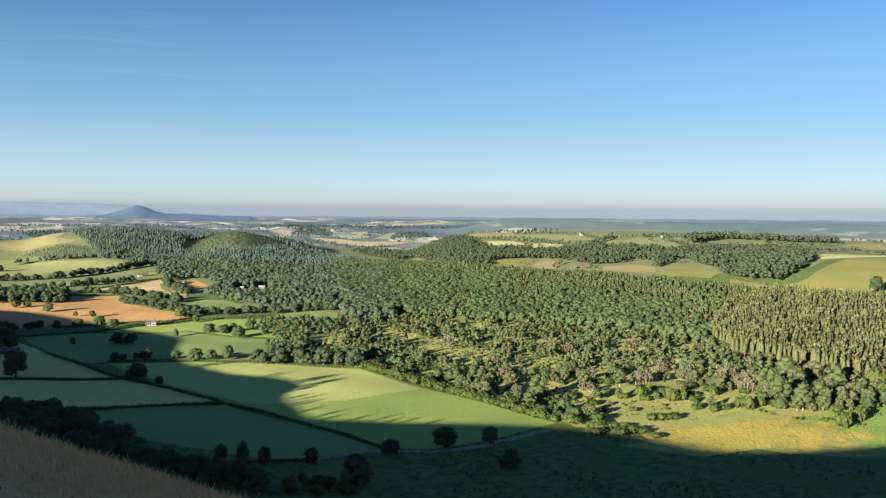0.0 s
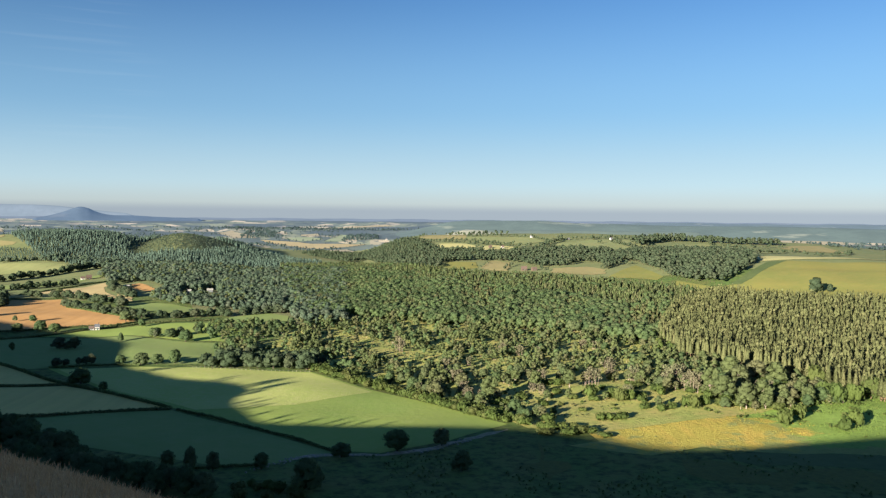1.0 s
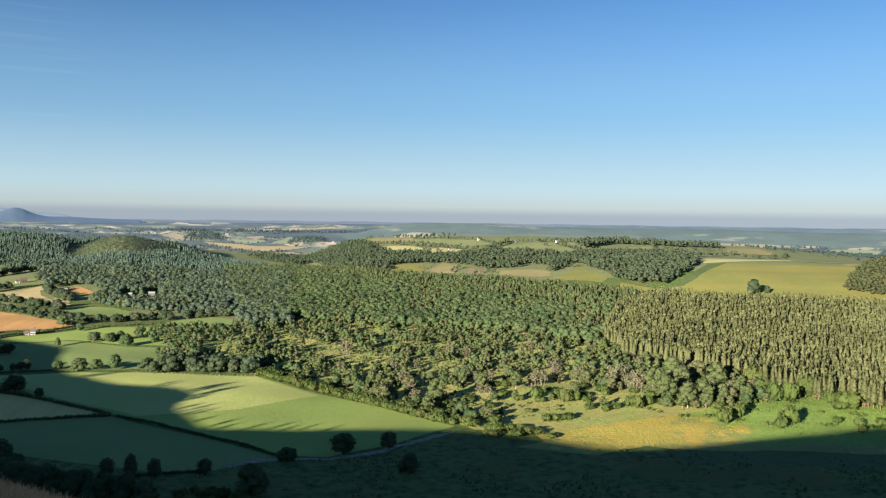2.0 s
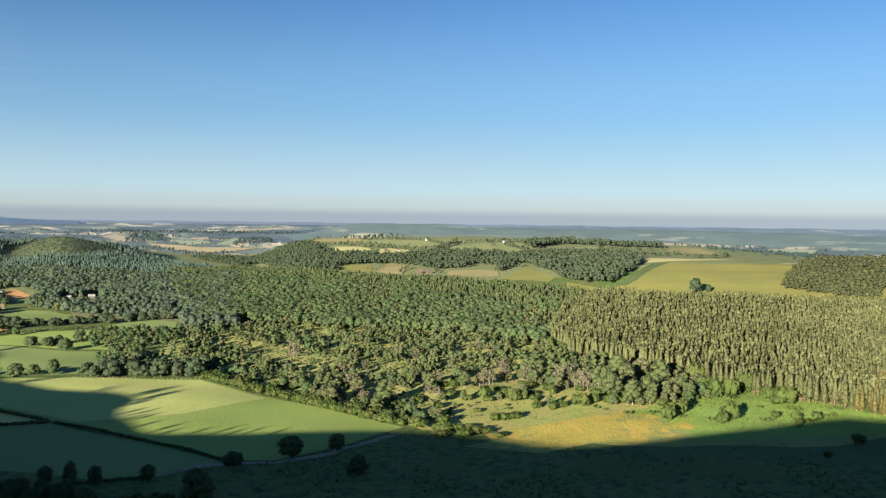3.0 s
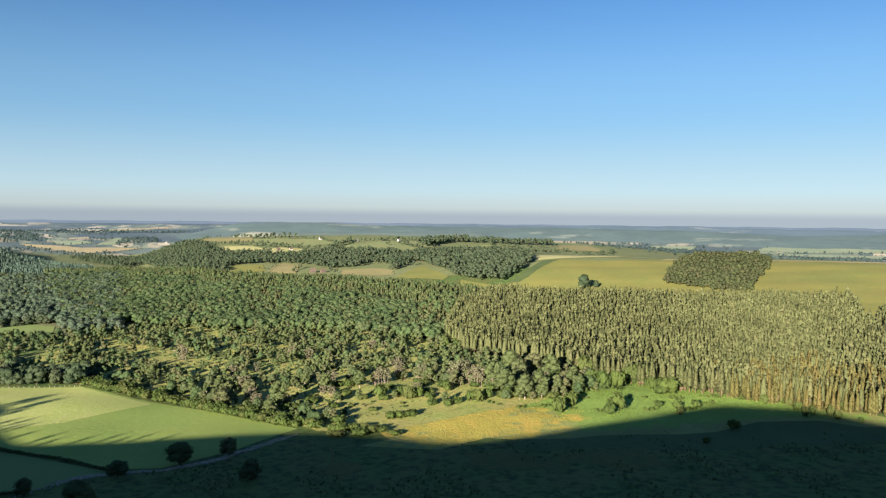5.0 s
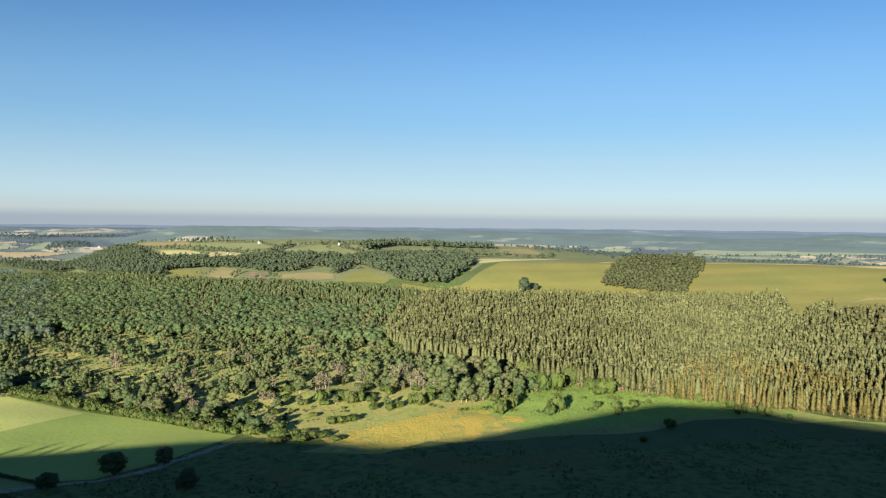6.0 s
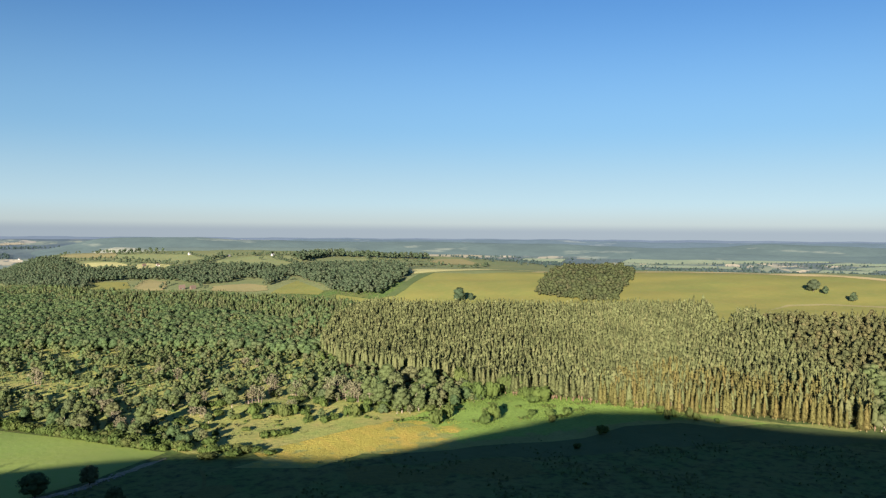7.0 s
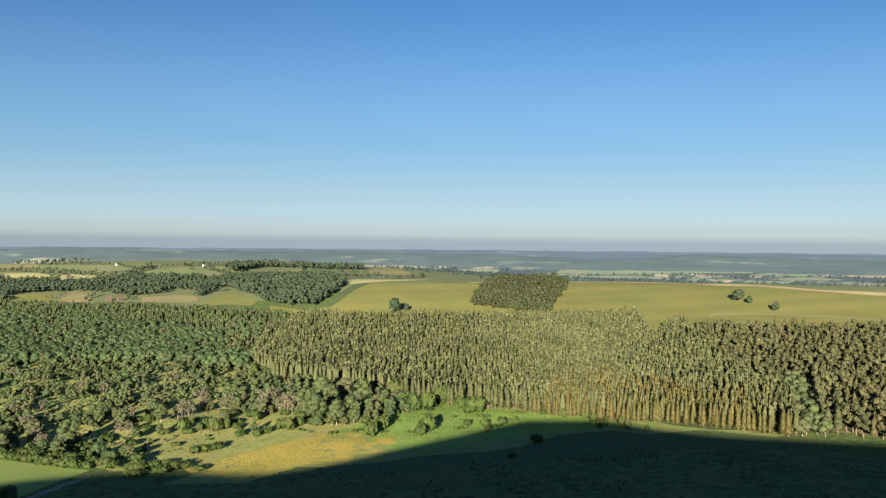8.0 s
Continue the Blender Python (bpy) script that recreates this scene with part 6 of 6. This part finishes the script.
hedge([(-407, 1024), (-328, 942), (-274, 886)], 1.9, 2.5)
hedge([(-92, 368), (-74, 372), (-59, 374)], 1.1, 1.5)
hedge([(83, 1661), (112, 1650), (165, 1664)], 3, 5)
hedge([(161, 1562), (223, 1578), (253, 1644)], 3, 5)

# rounded bushes along the meadow's edge
for k, (side, gap) in enumerate(((1.0, 4.6), (2.2, 5.5))):
    line = [(-62, 616), (-34, 585), (-9, 553), (18, 517), (41, 488), (66, 458)]
    for x, y in along([(a + 4 * k, b + 5 * k) for a, b in line], gap, wr, 0.35, side):
        shrub_stock.plant(x, y, wr.uniform(3.6, 6.2), wr.uniform(1.0, 1.35), "rounded pale green willow bush along the meadow edge")

# ---- fence ----
def fence(line, label):
    top = tagged(new("post_fence"), label, "fence")
    pts = along(line, 3.2, wr, 0.05)
    z = lie(pts[:, 0], pts[:, 1])
    post = Shape().box((-0.09, -0.09, -0.3), (0.09, 0.09, 1.25)).mesh("post", M["post_wood"])
    wire = Shape()
    for i, ((x, y), h) in enumerate(zip(pts, z)):
        part("post", post, top, at=Matrix.Translation((x, y, h)) @ Matrix.Rotation(wr.uniform(-0.1, 0.1), 4, "X"))
        if i:
            for up in (0.5, 1.05):
                wire.tube((*pts[i - 1], z[i - 1] + up), (x, y, h + up), 0.012, 0.012, 3)
    part("wire", wire.mesh("wire", M["slate_roof"]), top)


fence([(-156, 624), (-110, 612), (-62, 610)], "weathered post-and-wire fence along the meadow")

# ---- buildings ----
def house(x, y, turn, long, deep, eaves, rise, wall, roof, name, label, windows=4, chimney=True):
    """A gabled house: walls, roof with overhang, door, windows, chimney."""
    h = float(lie(x, y)[0])
    top = tagged(new(name), label, "house" if chimney else "shed")
    top.matrix_basis = Matrix.Translation((x, y, h)) @ Matrix.Rotation(turn, 4, "Z")
    a, b = long / 2, deep / 2
    sh = Shape().box((-a, -b, -1.5), (a, b, eaves))
    for s in (-a, a):
        sh.add([(s, -b, eaves), (s, b, eaves), (s, 0, eaves + rise)], [(0, 1, 2)])
    part("wall", sh.mesh("wall", wall), top)
    o, t = 0.4, 0.22
    k = rise / b
    sh = Shape()
    for d in (-1, 1):
        e, r = (b + o) * d, eaves - o * k
        v = [(-a - o, e, r), (a + o, e, r), (a + o, 0, eaves + rise), (-a - o, 0, eaves + rise)]
        sh.add(v + [(p, q, w + t) for p, q, w in v], [(0, 1, 2, 3), (4, 5, 6, 7), (0, 1, 5, 4), (1, 2, 6, 5), (2, 3, 7, 6), (3, 0, 4, 7)])
    tiles = part("roof", sh.mesh("roof", roof), top)
    if windows:
        pane = Shape().box((-0.5, -0.06, 0), (0.5, 0.06, 1.1)).mesh("window", M["dark_glass"])
        for i in range(windows):
            u = -a + long * (i + 0.7) / (windows + 0.4)
            for lvl in ((0.9, 3.3) if eaves > 4.4 else (0.9,)):
                part("window", pane, top, at=Matrix.Translation((u, -b - 0.02, lvl)))
    part("door", Shape().box((-0.5, -0.07, 0), (0.5, 0.07, 2.05)).mesh("door", M["door_paint"]), top, at=Matrix.Translation((a * 0.12, -b - 0.02, 0)))
    if chimney:
        part("chimney", Shape().box((a - 1.3, -0.4, eaves), (a - 0.5, 0.4, eaves + rise + 1.3)).box((a - 1.4, -0.5, eaves + rise + 1.3), (a - 0.4, 0.5, eaves + rise + 1.5)).mesh("chimney", M["brick_wall"]), tiles)


W, B, TR, SR, PR = M["white_wall"], M["brick_wall"], M["tile_roof"], M["slate_roof"], M["sheet_roof"]
FARMS = [
        (0.3, 7, 5.5, 4.4, 2.4, W, SR, "farmhouse", "white rendered farmhouse with a slate roof", 3, True),
        (0.3, 7, 5, 2.8, 2.0, W, TR, "cottage", "white outbuilding joined to the farmhouse yard", 2, False),
        (0.5, 13, 8, 5.5, 3.2, B, TR, "farmhouse", "red brick farmhouse with a tiled roof", 4, True),
        (0.5, 10, 7, 4, 2.5, W, TR, "barn", "pale barn beside the brick farmhouse", 2, False),
        (0.2, 18, 10, 5.0, 2.0, SR, PR, "shed", "long shed with a pale sheet roof", 0, False),
        (0.2, 9, 7, 4.4, 1.8, SR, PR, "shed", "small shed with a pale sheet roof", 0, False),
        (0.2, 13, 8, 4.4, 1.8, SR, PR, "shed", "long shed with a pale sheet roof among trees", 0, False),
        (0.1, 26, 11, 3.8, 2.4, B, SR, "barn", "long dark barn in the hill's shadow", 0, False),
        (0.25, 15, 8, 3.2, 1.8, B, SR, "barn", "low grey-roofed barn in shadow", 0, False),
]
FARMS += [
        (0.4, 9, 7, 4, 2.6, W, SR, "farmhouse", "small white house on the plateau", 3, True),
        (0.4, 11, 7, 4, 2.6, W, SR, "farmhouse", "white house on the plateau edge", 4, True),
        (0.2, 7, 6, 3, 2.4, B, SR, "barn", "small brick barn on the plateau edge", 0, False),
        (0.1, 14, 8, 5, 3, B, TR, "farmhouse", "brick farmhouse with a clay tile roof", 4, True),
        (0.3, 13, 8, 4, 2.8, B, TR, "barn", "brick barn with a clay tile roof", 0, False),
        (0.4, 12, 8, 3.5, 1.6, B, PR, "shed", "pale-roofed shed at the field corner", 0, False),
        (0.2, 9, 7, 4, 2.6, W, SR, "farmhouse", "distant white farmhouse on the plain", 3, True),
        (0.4, 9, 7, 4, 2.6, W, SR, "farmhouse", "white house among plateau trees", 3, True),
        (0.2, 9, 7, 4, 2.6, W, TR, "cottage", "small cottage beside the yellow field", 2, True),
        (0.4, 10, 7, 4, 2.6, B, TR, "cottage", "small cottage beside the yellow field", 2, True),
]
for (x, y), spec in zip([(-301, 833), (-306, 831), (-503, 1356), (-511, 1352), (-428, 1382), (-286, 1140), (-259, 1147), (-360, 662), (-375, 773), (325, 1892), (380, 1820), (395, 1806), (211, 1296), (226, 1288), (-400, 1228), (-30, 2977), (495, 1813), (224, 1655), (200, 1668)], FARMS):
    turn, long, deep, eaves, rise, wall, roof, name, label, windows, chimney = spec
    house(x, y, turn, long * 0.62, deep * 0.65, eaves * 0.75, rise, wall, roof, name, label, windows, chimney)

# ---- distant farmland ----
AFAR = [
        ([(-716, 3292), (-696, 3481), (-575, 3218), (-506, 3007), (-611, 3059)], "hazy_tan", "tan stubble field behind the hill"),
        ([(-483, 2909), (-369, 2845), (-274, 2705), (-93, 2697), (-148, 2508), (-243, 2398), (-326, 2517), (-422, 2736)], "hazy_gold", "long golden stubble field on the plain"),
        ([(-230, 2272), (-141, 2392), (-110, 2271), (-162, 2218)], "hazy_tan", "tan stubble field at the wood's edge"),
        ([(-414, 3031), (-317, 3123), (-260, 2978), (-328, 2840)], "hazy_green", "pale green field on the plain"),
        ([(-250, 2868), (-218, 3292), (-146, 3236), (-191, 2882)], "hazy_green", "green field on a low rise"),
        ([(-379, 3278), (-318, 3364), (-297, 3195), (-362, 3138)], "hazy_tan", "pale field on the plain"),
        ([(-324, 3856), (-184, 4066), (-43, 4270), (-13, 4100), (-227, 3823)], "hazy_tan", "long pale field on the far plain"),
        ([(-1878, 3406), (-1856, 3645), (-1692, 3569), (-1724, 3386)], "hazy_tan", "pinkish tan field on the far plain"),
        ([(-1646, 3145), (-1546, 3262), (-1473, 3130), (-1573, 3047)], "hazy_tan", "tan stubble field on the far plain"),
]
AFAR += [
        ([(1419, 2979), (1536, 2864), (1580, 2724), (1190, 2150), (1100, 2190)], "hazy_tan", "pale tan field across the far valley"),
        ([(1826, 2200), (1999, 2342), (2331, 2088), (2505, 1875), (2422, 1836), (2174, 1948), (1868, 2044)], "hazy_green", "long pale green field in the far valley"),
        ([(2561, 1917), (2851, 1978), (2935, 1888), (2930, 1644), (2738, 1536), (2597, 1691)], "hazy_green", "pale green field in the far valley"),
        ([(2156, 1573), (2393, 1618), (2371, 1449), (2098, 1455)], "hazy_green", "green field in the far valley"),
        ([(1600, 2080), (1740, 2180), (1850, 2030), (1720, 1940)], "hazy_green", "pale green field beside a far wood"),
        ([(2280, 1760), (2420, 1800), (2560, 1660), (2420, 1630)], "hazy_green", "pale green field in the far valley"),
        ([(2480, 1560), (2640, 1600), (2720, 1480), (2540, 1420)], "hazy_tan", "pale stubble field in the far valley"),
        ([(1900, 1480), (2040, 1560), (2110, 1440), (1980, 1380)], "hazy_green", "green field behind the hill brow"),
        ([(1650, 1900), (1760, 2010), (1960, 1800), (1860, 1690)], "hazy_green", "green field below the far ridge"),
        ([(1480, 2330), (1640, 2520), (1760, 2420), (1600, 2240)], "hazy_green", "pale field below the far ridge"),
        ([(2480, 1300), (2700, 1390), (2720, 1250), (2540, 1180)], "hazy_tan", "tan field in the far valley"),
]
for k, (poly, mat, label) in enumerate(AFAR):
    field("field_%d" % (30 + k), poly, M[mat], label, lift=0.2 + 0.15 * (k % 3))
specks = [fused(bush(rng, 11, 13, 6, 5.0, 1)) for _ in range(4)]
VALE = [polar((-32, 2250), (-32, 4000), (-3, 4000), (-3, 2150), (-8, 2250), (-12, 2400), (-25, 2350)), polar((27, 2100), (27, 3200), (75, 3200), (75, 1750), (48, 1750), (44, 1900), (34, 1950))]
for poly in VALE:
    q = scatter(poly, 27, wr, 0.5)
    keep = np.array([noise.noise((x / 150, y / 150, 3.0)) + 0.5 * noise.noise((x / 45, y / 45, 5.0)) > 0.08 for x, y in q])
    for (shape, mat, label) in AFAR:
        keep &= ~inside(shape, q[:, 0], q[:, 1])
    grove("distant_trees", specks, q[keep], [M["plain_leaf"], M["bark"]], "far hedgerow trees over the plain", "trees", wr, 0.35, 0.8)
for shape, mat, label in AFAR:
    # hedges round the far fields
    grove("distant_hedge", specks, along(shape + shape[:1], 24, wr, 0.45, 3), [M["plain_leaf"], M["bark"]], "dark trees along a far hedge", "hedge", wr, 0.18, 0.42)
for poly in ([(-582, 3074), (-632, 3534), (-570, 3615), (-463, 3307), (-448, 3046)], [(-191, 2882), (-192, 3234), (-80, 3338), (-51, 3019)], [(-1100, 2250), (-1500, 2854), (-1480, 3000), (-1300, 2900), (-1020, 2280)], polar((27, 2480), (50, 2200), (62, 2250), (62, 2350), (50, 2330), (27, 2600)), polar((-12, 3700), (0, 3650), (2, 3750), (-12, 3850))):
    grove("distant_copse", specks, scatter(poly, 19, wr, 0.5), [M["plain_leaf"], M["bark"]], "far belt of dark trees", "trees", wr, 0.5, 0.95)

# ---- rough growth ----
tuft = [fused(bush(rng, 0.6, 1.3, 8, 0.5, 1)) for _ in range(4)]
q = scatter([(181, 481), (206, 487), (244, 496), (300, 534), (331, 526), (371, 458), (381, 409), (350, 420), (297, 424), (246, 410), (217, 442)], 2.4, wr, 0.5)
q = q[[noise.noise((x / 14, y / 14, 9.0)) > -0.05 for x, y in q]]
grove("bracken", tuft, q, [M["fern"], M["bark"]], "knee-high bright green bracken", "bracken", wr, 0.5, 1.1)
q = q[[noise.noise((x / 11, y / 11, 4.0)) > 0.22 for x, y in q]]
grove("bracken_clumps", tuft, q, [M["shrub"], M["bark"]], "darker waist-high clumps of bracken and bramble", "bracken", wr, 1.2, 2.4)
q = scatter(GOLD, 3.4, wr, 0.5)
q = q[[noise.noise((x / 9, y / 9, 2.0)) > 0.22 for x, y in q]]
grove("golden_tussocks", tuft, q, [M["gold_tuft"], M["bark"]], "dry golden grass tussocks", "grass", wr, 0.3, 0.7)
q = scatter(SCRUB, 5.2, wr, 0.5)
q = q[[noise.noise((x / 13, y / 13, 7.0)) > 0.0 for x, y in q]]
grove("heather_tufts", tuft, q, [M["rush"], M["bark"]], "heather and dry grass tufts in the scrub", "heather", wr, 0.8, 1.8)

stones = [Shape().lump((0, 0, 0.12), (0.5, 0.4, 0.3), rng, rough=0.3).arrays() for _ in range(5)]
q = np.concatenate([along([(-62, 372), (-44, 390), (-23, 394), (-6, 392), (22, 404), (46, 424)], 0.8, wr, 0.5, 1.4), along([(-66, 366), (-52, 380), (-40, 392)], 1.0, wr, 0.5, 1.2)])
grove("track_stones", stones, q, [M["stone"]], "grey field stones along the worn track", "stones", wr, 0.5, 1.5)
q = scatter(polar((-6, 310), (-2, 392), (10, 410), (20, 420), (30, 452), (40, 490), (50, 500), (64, 500), (64, 300), (30, 290)), 3.6, wr, 0.5)
q = q[[noise.noise((x / 26, y / 44, 12.0)) + 0.5 * noise.noise((x / 8, y / 12, 2.0)) > 0.16 for x, y in q]]
grove("moor_bracken", tuft, q, [M["moss"], M["bark"]], "dark bracken and rush clumps in the hill's shadow", "bracken", wr, 0.6, 1.4)
q = scatter([(195, 452), (228, 462), (240, 440), (225, 418), (200, 425)], 2.6, wr, 0.5)
grove("yellow_herbs", tuft, q[[noise.noise((x / 9, y / 9, 3.0)) > 0.05 for x, y in q]], [M["gorse"], M["bark"]], "yellow flowering herbs on the golden slope", "flowers", wr, 0.35, 0.8)

# dry grass of the hillside close by
def blades(k, r, heads=False):
    """A tuft of dry grass: thin arching blades, some with a seed head."""
    sh = Shape()
    for i in range(k):
        a, lean, h = r.uniform(0, 6.28), r.uniform(0.25, 1.1), r.uniform(0.07, 0.17)
        x, y = r.normal(0, 0.10, 2)
        w = r.uniform(0.004, 0.008)
        c, s = math.cos(a), math.sin(a)
        side = np.array([-s * w, c * w, 0])
        foot, bend, tip = np.array([x, y, -0.03]), np.array([x + c * lean * h * 0.35, y + s * lean * h * 0.35, h * 0.62]), np.array([x + c * lean * h, y + s * lean * h, h])
        sh.add([foot + side, foot - side, bend - side, bend + side], [(0, 1, 2, 3)])
        sh.add([bend + side, bend - side, tip], [(0, 1, 2)])
        if heads and i % 4 == 0:
            sh.tube(tip - (0, 0, 0.02), tip + (0, 0, 0.035), 0.010, 0.003, 4)
    return sh.arrays()


gr = np.random.default_rng(8)
kinds = [blades(8, gr) for _ in range(6)]
headed = [blades(6, gr, True) for _ in range(5)]
q = scatter(polar((-40, 9), (-8, 9), (-8, 38), (-40, 38)), 0.26, gr, 0.5)
grove("hill_grass", kinds, q[gr.uniform(size=len(q)) < 0.9], [M["straw_blade"]], "dry brown hill grass in shadow", "grass", gr, 0.6, 1.3)
q = scatter(polar((-40, 10), (-8, 10), (-8, 38), (-40, 38)), 0.95, gr, 0.5)
grove("hill_grass", headed, q[gr.uniform(size=len(q)) < 0.6], [M["straw_blade"]], "taller dry seed heads among the hill grass", "grass", gr, 1.1, 1.7)
q = scatter(polar((-40, 40), (-8, 40), (-8, 75), (-40, 75)), 0.8, gr, 0.5)
grove("hill_grass", kinds, q, [M["straw_blade"]], "dry brown hill grass in shadow", "grass", gr, 0.9, 1.4)
q = scatter(polar((-180, 9), (-120, 9), (-60, 9), (0, 9), (60, 9), (120, 9)), 0.62, gr, 0.5)
q = q[np.hypot(q[:, 0], q[:, 1]) > 1.6]
grove("hill_grass", kinds, q, [M["straw_blade"]], "dry brown hill grass on the sunny crest", "grass", gr, 0.5, 1.0)
